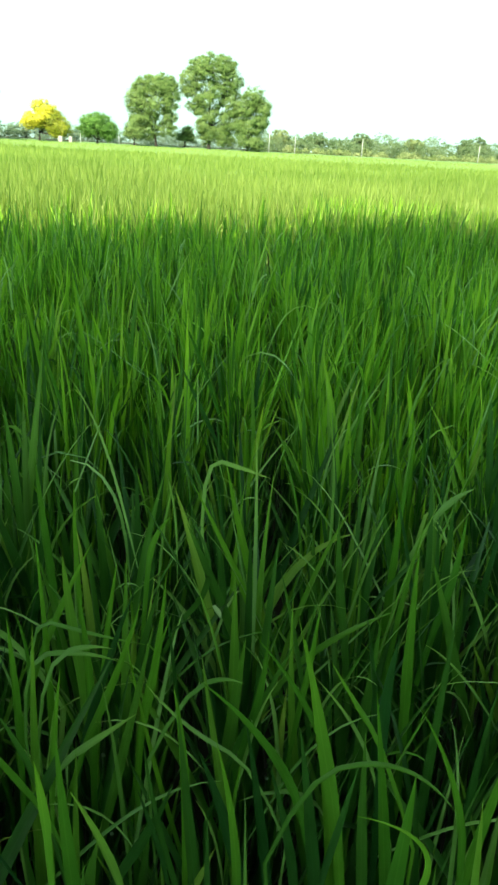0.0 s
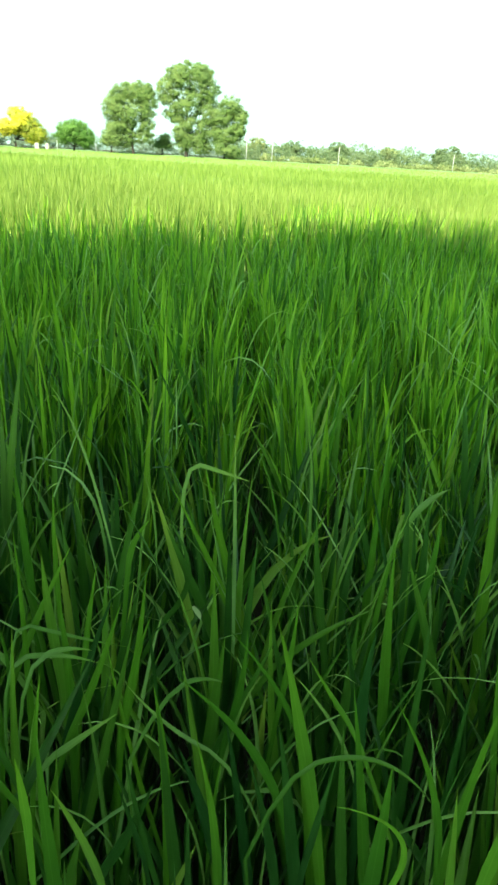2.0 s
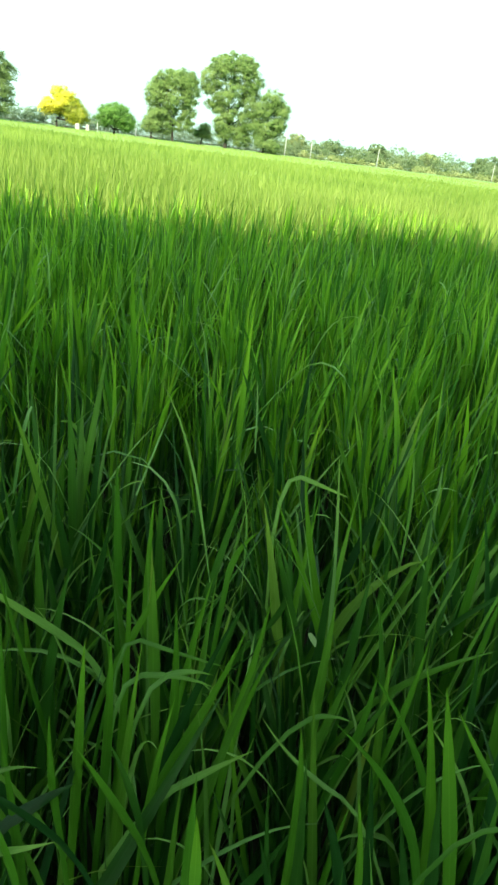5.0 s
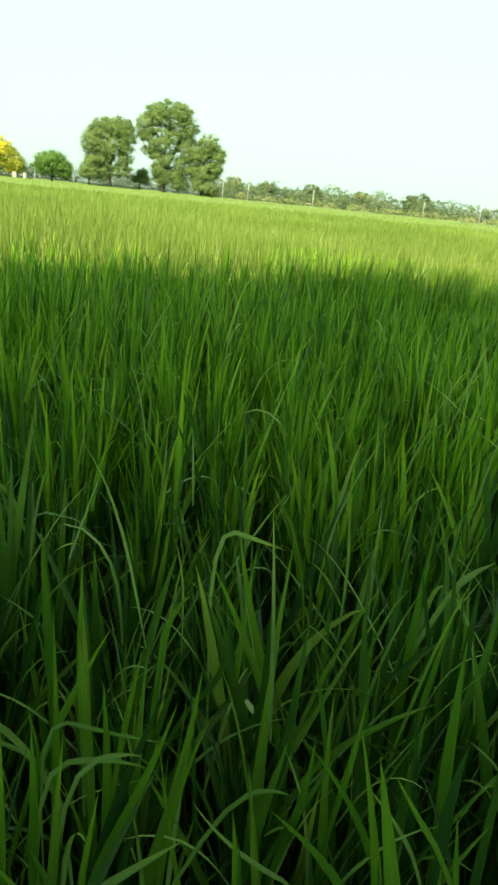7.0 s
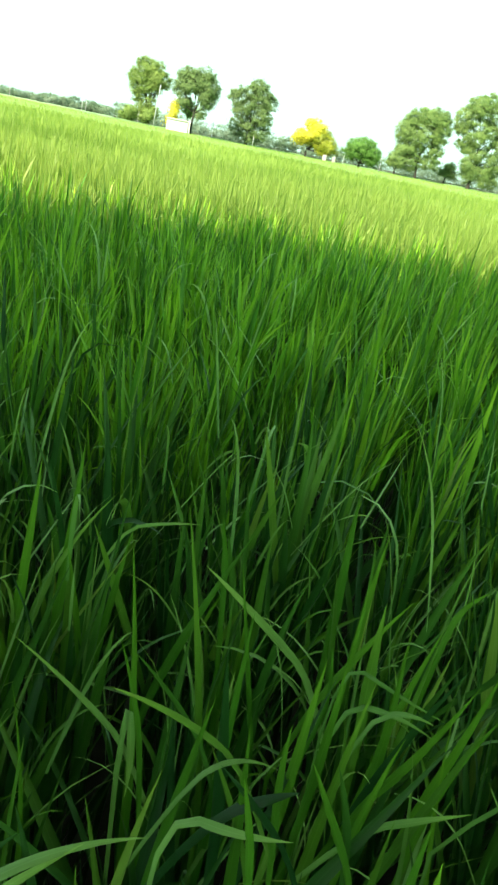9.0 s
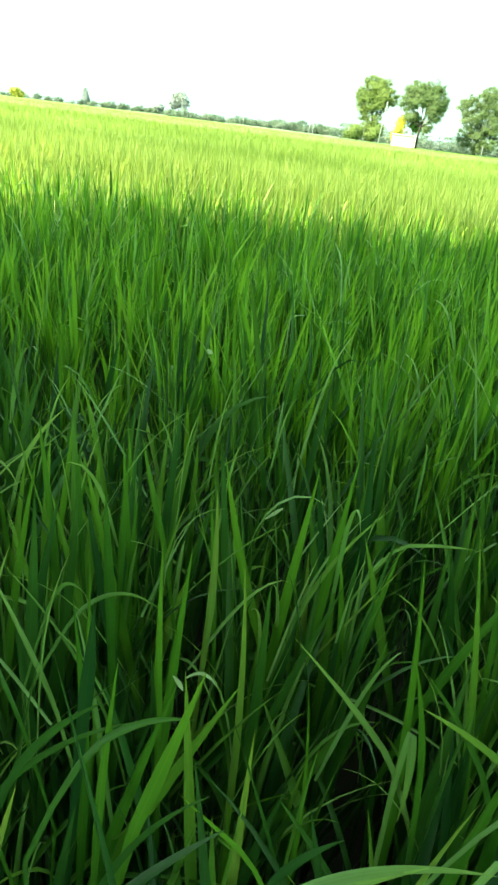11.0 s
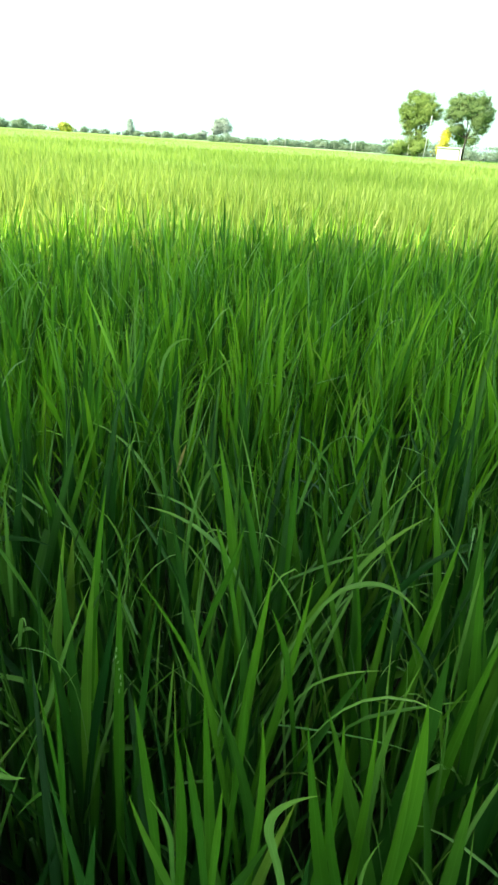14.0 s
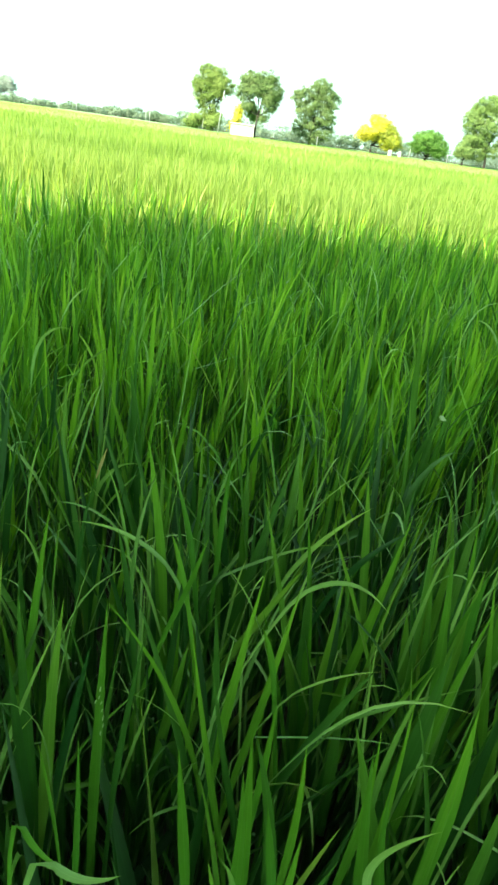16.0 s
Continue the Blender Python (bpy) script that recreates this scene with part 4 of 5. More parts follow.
def single_leaf(width, mat, collar, tip, bow=0.0, sheath=True):
    """A leaf that stands out: from its collar to its tip, bowed sideways, with its sheath below on the nearest plant (a torn-off piece has none)."""
    a, b = Vector(collar), Vector(tip)
    x, y, plant = min(PLANTS, key=lambda p: (p[0] - a.x) ** 2 + (p[1] - a.y) ** 2)
    away = Vector((a.x + 0.4, a.y + 0.5, -0.5)).normalized()
    chord = b - a
    perp = chord.cross(away).normalized()
    start = (chord + perp * 4 * bow).normalized()      # the way in which the leaf leaves its collar
    steep = max(0.0, start.z)
    low = a - start * (0.03 + 0.09 * steep) - Vector((0, 0, 0.12 - 0.07 * steep))
    foot = Vector((low.x * 0.75 + x * 0.25, low.y * 0.75 + y * 0.25, max(0.03, low.z - 0.38)))
    rows = [foot.lerp(low, k / 4) for k in range(4 if sheath else 0)]
    knee = a - start * 0.03
    rows += [(low * (1 - f) + knee * f) * (1 - f) + (knee * (1 - f) + a * f) * f for f in ((0.0, 0.33, 0.66) if sheath else ())]
    rows += [a + chord * f + perp * bow * 4 * f * (1 - f) for f in (k / 12 for k in range(13))]
    n = len(rows) - 1
    verts, faces, uvs = [], [], []
    for i, p in enumerate(rows):
        s = i / n
        tan = (rows[min(i + 1, n)] - rows[max(i - 1, 0)]).normalized()
        side = tan.cross(away).normalized()
        side = (side + tan.cross(side) * 0.35 * math.sin(3 * s + a.x * 9)).normalized()
        nor = side.cross(tan)
        half = width / 2 * (min(1.0, 0.35 + 1.3 * s) * (1 - max(0.0, (s - 0.35) / 0.65) ** 1.9) + 0.015 * (1 - s))
        for w in (-1, 0, 1):
            verts.append(p - plant.location + side * half * w + nor * half * 0.4 * abs(w))
    for i in range(n):
        for c in range(2):
            k = i * 3 + c
            faces.append((k, k + 1, k + 4, k + 3))
            uvs += [(c / 2, i / n), (c / 2 + 0.5, i / n), (c / 2 + 0.5, (i + 1) / n), (c / 2, (i + 1) / n)]
    return link_mesh("leaf", [tuple(v) for v in verts], faces, mat, plant, uvs)


single_leaf(0.0134, RICE_BRIGHT, (0.052, 0.939, 0.568), (-0.075, 0.926, 0.870), -0.005)
single_leaf(0.0160, RICE_BRIGHT, (0.052, 1.021, 0.563), (-0.028, 1.017, 0.870), 0.007)
single_leaf(0.0101, RICE_BRIGHT, (0.067, 0.488, 0.750), (-0.032, 0.478, 0.900), -0.012)
single_leaf(0.0091, RICE_BRIGHT, (0.014, 0.443, 0.682), (-0.011, 0.441, 0.870), -0.005)
single_leaf(0.0116, RICE_DIMMED, (-0.179, 0.643, 0.631), (-0.110, 0.657, 0.870), 0.004)
single_leaf(0.0122, RICE_DIMMED, (-0.142, 0.597, 0.574), (-0.084, 0.607, 0.860), -0.001)
single_leaf(0.0216, RICE_BRIGHT, (0.265, 0.974, 0.326), (0.256, 0.976, 0.950), 0.010)
single_leaf(0.0136, RICE_BRIGHT, (0.169, 0.489, 0.614), (0.130, 0.498, 0.880), -0.001)
single_leaf(0.0086, RICE_BRIGHT, (0.223, 0.463, 0.723), (0.164, 0.481, 0.880), -0.010)
single_leaf(0.0107, RICE_BRIGHT, (0.243, 0.483, 0.664), (0.262, 0.473, 0.900), 0.003)
single_leaf(0.0051, RICE_BRIGHT, (0.138, 0.339, 0.832), (0.087, 0.349, 0.900), -0.030)
single_leaf(0.0073, RICE_DIMMED, (0.092, 0.434, 0.730), (0.108, 0.431, 0.860), -0.000)
single_leaf(0.0057, RICE_DIMMED, (0.094, 0.443, 0.840), (0.196, 0.425, 0.812), 0.020)
single_leaf(0.0083, RICE_BRIGHT, (0.336, 0.605, 0.662), (0.313, 0.616, 0.860), 0.001)
single_leaf(0.0085, RICE_BRIGHT, (0.112, 0.589, 0.694), (0.013, 0.588, 0.870), -0.011)
single_leaf(0.0069, RICE_BRIGHT, (-0.058, 0.632, 0.491), (-0.119, 0.618, 0.840), 0.005)
single_leaf(0.0068, RICE_DIMMED, (-0.045, 0.474, 0.636), (-0.076, 0.468, 0.840), 0.004)
single_leaf(0.0060, RICE_DIMMED, (-0.057, 0.455, 0.702), (-0.079, 0.450, 0.800), -0.001)
single_leaf(0.0108, RICE_DIMMED, (-0.050, 0.739, 0.252), (-0.093, 0.732, 0.840), -0.007)
single_leaf(0.0101, RICE_BRIGHT, (0.235, 0.858, 0.616), (0.255, 0.852, 0.860), 0.003)
single_leaf(0.0129, RICE_BRIGHT, (0.296, 0.845, 0.720), (0.306, 0.842, 0.880), -0.004)
single_leaf(0.0222, RICE_BRIGHT, (0.448, 0.939, 0.494), (0.421, 0.950, 0.940), 0.004)
single_leaf(0.0110, RICE_BRIGHT, (0.225, 0.376, 0.779), (0.236, 0.369, 0.920), 0.000)
single_leaf(0.0088, PALE_BLADE, (-0.034, 1.015, 0.860), (0.048, 1.019, 0.833), 0.000)
single_leaf(0.0094, TORN, (-0.027, 0.706, 0.810), (-0.017, 0.707, 0.790), 0.000, False)
single_leaf(0.0105, RICE_DIMMED, (0.082, 0.758, 0.676), (0.201, 0.728, 0.800), 0.007)
single_leaf(0.0064, PALE_BLADE, (-0.175, 0.601, 0.819), (-0.130, 0.614, 0.813), 0.003)
single_leaf(0.0052, PALE_BLADE, (0.150, 0.597, 0.712), (0.087, 0.604, 0.800), -0.004)
single_leaf(0.0111, RICE_BRIGHT, (-0.239, 0.892, 0.630), (-0.238, 0.892, 0.870), 0.002)
single_leaf(0.0099, RICE_BRIGHT, (-0.127, 0.851, 0.771), (-0.091, 0.856, 0.850), 0.008)
single_leaf(0.0143, RICE_DIMMED, (0.163, 0.866, 0.661), (0.138, 0.869, 0.860), 0.004)
single_leaf(0.0118, PALE_BLADE, (0.328, 1.024, 0.789), (0.373, 1.008, 0.840), 0.004)
single_leaf(0.0087, RICE_DIMMED, (0.016, 0.639, 0.675), (0.069, 0.635, 0.820), -0.001)
single_leaf(0.0142, RICE_DIMMED, (0.092, 0.467, 0.646), (0.061, 0.470, 0.860), -0.001)
single_leaf(0.0120, RICE_DIMMED, (0.049, 0.503, 0.594), (0.013, 0.503, 0.840), -0.002)
single_leaf(0.0109, RICE_DIMMED, (0.072, 0.469, 0.644), (0.035, 0.470, 0.820), -0.004)
single_leaf(0.0130, RICE_DIMMED, (0.144, 0.487, 0.618), (0.124, 0.491, 0.840), 0.002)
single_leaf(0.0089, RICE_DIMMED, (-0.087, 0.405, 0.736), (-0.121, 0.393, 0.860), -0.004)
single_leaf(0.0146, RICE_DIMMED, (0.295, 0.608, 0.441), (0.293, 0.609, 0.800), 0.006)
single_leaf(0.0123, RICE_BRIGHT, (-0.233, 0.586, 0.675), (-0.232, 0.586, 0.870), -0.002)
single_leaf(0.0109, RICE_BRIGHT, (-0.262, 0.750, 0.669), (-0.182, 0.759, 0.860), 0.003)
single_leaf(0.0105, RICE_BRIGHT, (-0.164, 0.630, 0.678), (-0.101, 0.629, 0.870), -0.004)
single_leaf(0.0096, RICE_BRIGHT, (-0.108, 0.630, 0.624), (-0.066, 0.627, 0.860), 0.009)
single_leaf(0.0067, PALE_BLADE, (-0.204, 0.617, 0.800), (-0.122, 0.632, 0.779), 0.005)
single_leaf(0.0053, PALE_BLADE, (-0.215, 0.671, 0.800), (-0.101, 0.692, 0.757), -0.002)
single_leaf(0.0048, PALE_BLADE, (0.001, 0.524, 0.767), (-0.085, 0.528, 0.850), 0.007)
single_leaf(0.0065, PALE_BLADE, (-0.028, 0.594, 0.790), (0.014, 0.586, 0.799), 0.004)
single_leaf(0.0158, RICE_BRIGHT, (0.225, 0.709, 0.656), (0.212, 0.715, 0.900), 0.002)
single_leaf(0.0062, RICE_BRIGHT, (0.140, 0.539, 0.795), (0.096, 0.557, 0.860), 0.001)
single_leaf(0.0096, RICE_DIMMED, (-0.073, 0.875, 0.668), (-0.075, 0.875, 0.840), -0.034)
single_leaf(0.0099, RICE_BRIGHT, (0.021, 0.629, 0.685), (0.037, 0.625, 0.840), -0.005)
single_leaf(0.0102, PALE_BLADE, (-0.476, 0.594, 0.640), (-0.600, 0.548, 0.770), -0.003)
single_leaf(0.0158, RICE_BRIGHT, (-0.668, 0.298, 0.495), (-0.596, 0.337, 0.850), 0.003)
single_leaf(0.0111, RICE_BRIGHT, (-0.703, 0.442, 0.595), (-0.713, 0.435, 0.900), 0.002)
single_leaf(0.0169, RICE_BRIGHT, (-0.777, 0.765, 0.537), (-0.852, 0.720, 0.860), 0.006)
single_leaf(0.0178, RICE_BRIGHT, (-0.735, 0.747, 0.548), (-0.711, 0.757, 0.880), -0.000)
single_leaf(0.0169, RICE_DIMMED, (-0.894, 0.512, 0.530), (-0.939, 0.466, 0.860), -0.003)
single_leaf(0.0128, RICE_BRIGHT, (-0.769, 0.347, 0.341), (-0.748, 0.365, 0.900), -0.010)
single_leaf(0.0073, RICE_DIMMED, (-0.708, 0.231, 0.720), (-0.596, 0.298, 0.830), 0.011)
single_leaf(0.0153, RICE_BRIGHT, (-0.447, 0.606, 0.449), (-0.488, 0.598, 0.920), -0.007)
single_leaf(0.0178, RICE_DIMMED, (-0.369, 0.694, 0.349), (-0.461, 0.682, 0.930), -0.010)
single_leaf(0.0100, PALE_BLADE, (-0.434, 0.537, 0.740), (-0.426, 0.538, 0.615), 0.004)
single_leaf(0.0079, PALE_BLADE, (-0.427, 0.273, 0.781), (-0.338, 0.268, 0.920), 0.002)
single_leaf(0.0070, RICE_DIMMED, (-0.468, 0.390, 0.572), (-0.553, 0.354, 0.840), -0.004)
single_leaf(0.0075, RICE_DIMMED, (-0.445, 0.290, 0.779), (-0.400, 0.295, 0.860), 0.003)
single_leaf(0.0099, PALE_BLADE, (-0.728, 0.774, 0.545), (-0.610, 0.807, 0.840), 0.019)
single_leaf(0.0074, RICE_DIMMED, (-0.584, 0.227, 0.670), (-0.492, 0.261, 0.860), 0.014)
single_leaf(0.0200, RICE_DIMMED, (-0.702, 0.967, 0.555), (-0.730, 0.957, 0.880), -0.003)
single_leaf(0.0062, PALE_BLADE, (-0.583, 0.816, 0.783), (-0.492, 0.834, 0.812), 0.003)
single_leaf(0.0071, RICE_BRIGHT, (-0.505, 0.453, 0.520), (-0.523, 0.448, 0.820), -0.008)
single_leaf(0.0060, TORN, (-0.759, 0.706, 0.795), (-0.736, 0.717, 0.820), 0.000, False)
single_leaf(0.0063, TORN, (-0.596, 0.328, 0.860), (-0.587, 0.333, 0.845), 0.000, False)
single_leaf(0.0122, RICE_BRIGHT, (-0.866, 0.183, 0.617), (-0.779, 0.246, 0.880), 0.004)
single_leaf(0.0146, RICE_BRIGHT, (-0.593, 0.290, 0.710), (-0.536, 0.296, 0.930), 0.000)
single_leaf(0.0091, RICE_DIMMED, (-0.690, 0.230, 0.754), (-0.602, 0.254, 0.880), 0.007)
single_leaf(0.0138, RICE_BRIGHT, (-0.711, 0.459, 0.567), (-0.695, 0.464, 0.890), 0.001)
single_leaf(0.0085, RICE_BRIGHT, (-0.786, 0.643, 0.652), (-0.808, 0.634, 0.860), -0.000)
single_leaf(0.0308, RICE_DIMMED, (-1.018, 0.560, 0.452), (-0.979, 0.586, 0.860), -0.009)
single_leaf(0.0182, RICE_BRIGHT, (-0.896, 0.594, 0.477), (-0.968, 0.545, 0.880), 0.000)
single_leaf(0.0168, RICE_BRIGHT, (-1.000, 0.429, 0.497), (-0.957, 0.462, 0.900), 0.006)
single_leaf(0.0173, RICE_BRIGHT, (-0.701, 0.809, 0.531), (-0.679, 0.813, 0.900), -0.000)
single_leaf(0.0092, RICE_DIMMED, (-0.754, 0.172, 0.705), (-0.803, 0.116, 0.860), -0.001)
single_leaf(0.0036, PALE_BLADE, (-0.794, 0.083, 0.799), (-0.735, 0.133, 0.840), -0.001)
single_leaf(0.0061, PALE_BLADE, (-0.816, 0.415, 0.762), (-0.720, 0.457, 0.785), 0.021)
single_leaf(0.0127, RICE_BRIGHT, (-0.692, 0.312, 0.596), (-0.705, 0.306, 0.900), -0.006)
single_leaf(0.0062, RICE_BRIGHT, (-0.731, 0.213, 0.700), (-0.775, 0.175, 0.840), -0.002)
single_leaf(0.0118, RICE_BRIGHT, (-1.011, 0.270, 0.545), (-1.008, 0.274, 0.880), -0.006)
single_leaf(0.0042, TORN, (-0.606, 0.360, 0.830), (-0.574, 0.367, 0.833), 0.008, False)
single_leaf(0.0231, RICE_DIMMED, (-0.897, 0.380, 0.508), (-0.858, 0.382, 0.920), -0.005)
single_leaf(0.0151, RICE_BRIGHT, (-0.818, 0.464, 0.718), (-0.834, 0.464, 0.900), -0.000)
single_leaf(0.0100, RICE_BRIGHT, (-0.960, 0.243, 0.652), (-0.956, 0.244, 0.880), -0.002)
single_leaf(0.0120, RICE_BRIGHT, (-1.193, 0.365, 0.582), (-1.159, 0.385, 0.880), -0.003)
single_leaf(0.0096, RICE_DIMMED, (-1.141, 0.303, 0.511), (-1.201, 0.252, 0.860), 0.004)
single_leaf(0.0106, RICE_BRIGHT, (-1.097, 0.116, 0.729), (-1.104, 0.109, 0.900), -0.003)
single_leaf(0.0046, PALE_BLADE, (-0.980, 0.419, 0.578), (-0.995, 0.415, 0.840), -0.002)
single_leaf(0.0047, PALE_BLADE, (-1.073, 0.393, 0.720), (-0.966, 0.417, 0.800), 0.002)
single_leaf(0.0048, PALE_BLADE, (-0.972, 0.462, 0.503), (-0.942, 0.467, 0.820), -0.007)
single_leaf(0.0110, RICE_DIMMED, (-1.176, 0.643, 0.708), (-1.079, 0.671, 0.840), 0.010)
single_leaf(0.0106, RICE_BRIGHT, (-0.934, 0.611, 0.676), (-0.954, 0.608, 0.880), -0.000)
single_leaf(0.0116, RICE_BRIGHT, (-0.902, 0.650, 0.711), (-0.951, 0.643, 0.880), 0.001)
single_leaf(0.0120, RICE_BRIGHT, (-0.904, 0.563, 0.707), (-0.897, 0.564, 0.880), 0.001)
single_leaf(0.0085, RICE_BRIGHT, (-1.005, 0.557, 0.714), (-0.976, 0.563, 0.840), -0.000)
single_leaf(0.0057, RICE_BRIGHT, (-0.772, 0.286, 0.735), (-0.837, 0.285, 0.860), 0.004)
single_leaf(0.0211, RICE_DIMMED, (-0.983, 0.297, 0.561), (-1.053, 0.262, 0.840), -0.004)
single_leaf(0.0141, RICE_BRIGHT, (-1.167, 0.566, 0.493), (-1.211, 0.543, 0.880), -0.007)
single_leaf(0.0167, RICE_BRIGHT, (-1.132, 0.618, 0.524), (-1.087, 0.632, 0.880), -0.002)
single_leaf(0.0038, PALE_BLADE, (-0.946, 0.163, 0.774), (-0.938, 0.165, 0.859), 0.007)
single_leaf(0.0037, PALE_BLADE, (-0.884, 0.239, 0.712), (-0.896, 0.237, 0.840), -0.000)
single_leaf(0.0055, PALE_BLADE, (-0.832, 0.385, 0.786), (-0.768, 0.382, 0.822), 0.016)
single_leaf(0.0081, RICE_BRIGHT, (-1.164, 0.357, 0.764), (-1.184, 0.343, 0.840), -0.002)
single_leaf(0.0089, RICE_BRIGHT, (-1.077, 0.198, 0.687), (-1.080, 0.196, 0.860), -0.004)
single_leaf(0.0102, TORN, (-1.125, 0.994, 0.900), (-1.112, 0.997, 0.894), 0.000, False)
single_leaf(0.0149, RICE_BRIGHT, (-1.218, 0.345, 0.563), (-1.192, 0.354, 0.900), 0.003)
single_leaf(0.0148, RICE_BRIGHT, (-1.305, 0.222, 0.565), (-1.303, 0.223, 0.900), 0.001)
single_leaf(0.0087, RICE_BRIGHT, (-1.169, 0.279, 0.572), (-1.225, 0.253, 0.880), 0.002)
single_leaf(0.0110, RICE_BRIGHT, (-1.104, 0.164, 0.702), (-1.118, 0.160, 0.890), -0.000)
single_leaf(0.0096, PALE_BLADE, (-1.022, 0.337, 0.604), (-0.999, 0.337, 0.880), 0.012)
single_leaf(0.0098, RICE_BRIGHT, (-1.030, 0.248, 0.654), (-1.028, 0.248, 0.860), -0.007)
single_leaf(0.0078, PALE_BLADE, (-1.000, 0.110, 0.848), (-0.965, 0.109, 0.929), 0.015)
single_leaf(0.0255, RICE_DIMMED, (-1.010, 0.378, 0.621), (-0.990, 0.378, 0.880), -0.005)
single_leaf(0.0177, RICE_BRIGHT, (-0.955, 0.253, 0.743), (-0.958, 0.253, 0.920), -0.004)
single_leaf(0.0066, RICE_BRIGHT, (-1.234, 0.091, 0.700), (-1.236, 0.090, 0.880), -0.001)
single_leaf(0.0101, RICE_DIMMED, (-1.293, 0.241, 0.608), (-1.273, 0.252, 0.860), 0.003)
single_leaf(0.0156, RICE_DIMMED, (-1.155, 0.573, 0.365), (-1.271, 0.532, 0.890), -0.009)
single_leaf(0.0098, PALE_BLADE, (-1.253, 0.649, 0.699), (-1.149, 0.667, 0.850), 0.010)
single_leaf(0.0073, PALE_BLADE, (-1.181, 0.491, 0.793), (-1.072, 0.514, 0.789), 0.026)
single_leaf(0.0036, PALE_BLADE, (-1.145, 0.387, 0.726), (-1.051, 0.395, 0.800), 0.007)
single_leaf(0.0049, PALE_BLADE, (-1.048, 0.424, 0.586), (-1.070, 0.422, 0.820), 0.003)
single_leaf(0.0175, RICE_BRIGHT, (-0.987, 0.515, 0.634), (-1.022, 0.514, 0.920), -0.002)
single_leaf(0.0112, RICE_BRIGHT, (-0.976, 0.547, 0.776), (-0.973, 0.547, 0.880), 0.003)
single_leaf(0.0143, RICE_BRIGHT, (-1.483, 0.320, 0.635), (-1.463, 0.336, 0.900), 0.002)
single_leaf(0.0078, RICE_BRIGHT, (-1.231, 0.336, 0.585), (-1.337, 0.265, 0.860), -0.016)
single_leaf(0.0081, RICE_BRIGHT, (-1.065, 0.102, 0.811), (-1.079, 0.099, 0.891), 0.000)
single_leaf(0.0106, RICE_BRIGHT, (-1.329, 0.409, 0.728), (-1.295, 0.424, 0.870), -0.003)
single_leaf(0.0038, RICE_BRIGHT, (-1.269, 0.109, 0.720), (-1.283, 0.098, 0.841), -0.001)
single_leaf(0.0055, STRAW, (-1.560, 0.563, 0.806), (-1.547, 0.571, 0.860), 0.000, False)
single_leaf(0.0070, RICE_DIMMED, (-1.557, 0.523, 0.681), (-1.539, 0.535, 0.830), 0.004)
single_leaf(0.0060, PALE_BLADE, (-1.166, -0.026, 0.920), (-1.135, -0.002, 0.904), -0.005)
single_leaf(0.0046, RICE_BRIGHT, (-1.207, -0.005, 0.900), (-1.184, 0.015, 0.852), -0.004)
single_leaf(0.0157, RICE_BRIGHT, (-0.271, 0.456, 0.578), (-0.289, 0.451, 0.880), -0.003)
single_leaf(0.0193, RICE_DIMMED, (-0.313, 0.526, 0.642), (-0.337, 0.518, 0.880), -0.001)
single_leaf(0.0154, RICE_BRIGHT, (-0.125, 0.413, 0.635), (-0.135, 0.413, 0.900), 0.002)
single_leaf(0.0163, RICE_DIMMED, (-0.218, 0.567, 0.427), (-0.200, 0.569, 0.880), 0.003)
single_leaf(0.0189, RICE_BRIGHT, (0.135, 0.549, 0.443), (0.062, 0.572, 0.900), -0.012)
single_leaf(0.0141, RICE_DIMMED, (-0.021, 0.479, 0.566), (-0.047, 0.483, 0.860), 0.000)
single_leaf(0.0179, RICE_DIMMED, (0.124, 0.678, 0.366), (0.067, 0.693, 0.840), 0.013)
single_leaf(0.0135, RICE_DIMMED, (0.014, 0.469, 0.677), (-0.028, 0.478, 0.820), -0.003)
single_leaf(0.0149, RICE_BRIGHT, (0.146, 0.407, 0.709), (0.147, 0.406, 0.880), -0.000)
single_leaf(0.0084, RICE_BRIGHT, (-0.227, 0.335, 0.781), (-0.228, 0.335, 0.860), -0.001)
single_leaf(0.0082, RICE_BRIGHT, (-0.193, 0.270, 0.839), (-0.199, 0.269, 0.900), 0.000)
single_leaf(0.0112, RICE_DIMMED, (-0.264, 0.297, 0.802), (-0.281, 0.291, 0.900), -0.002)
single_leaf(0.0115, RICE_DIMMED, (-0.097, 0.481, 0.656), (-0.049, 0.473, 0.780), -0.003)
single_leaf(0.0152, RICE_BRIGHT, (-0.248, 0.708, 0.309), (-0.239, 0.710, 0.920), -0.009)
single_leaf(0.0145, RICE_BRIGHT, (-0.333, 0.571, 0.568), (-0.332, 0.571, 0.900), -0.000)
single_leaf(0.0087, RICE_BRIGHT, (-0.128, 0.355, 0.857), (-0.132, 0.355, 0.930), -0.001)
single_leaf(0.0151, RICE_BRIGHT, (0.103, 0.497, 0.742), (0.063, 0.515, 0.920), -0.000)
single_leaf(0.0117, RICE_DIMMED, (-0.284, 0.449, 0.782), (-0.232, 0.462, 0.820), 0.001)
single_leaf(0.0080, PALE_BLADE, (-0.155, 0.524, 0.754), (-0.087, 0.517, 0.820), -0.000)
single_leaf(0.0085, RICE_BRIGHT, (-0.166, 0.720, 0.703), (-0.144, 0.720, 0.860), 0.001)
single_leaf(0.0120, RICE_DIMMED, (0.010, 0.574, 0.546), (-0.033, 0.583, 0.840), 0.000)
single_leaf(0.0094, RICE_BRIGHT, (-0.178, 0.475, 0.742), (-0.233, 0.461, 0.860), -0.001)
single_leaf(0.0092, RICE_BRIGHT, (-0.250, 0.370, 0.818), (-0.269, 0.361, 0.920), -0.002)
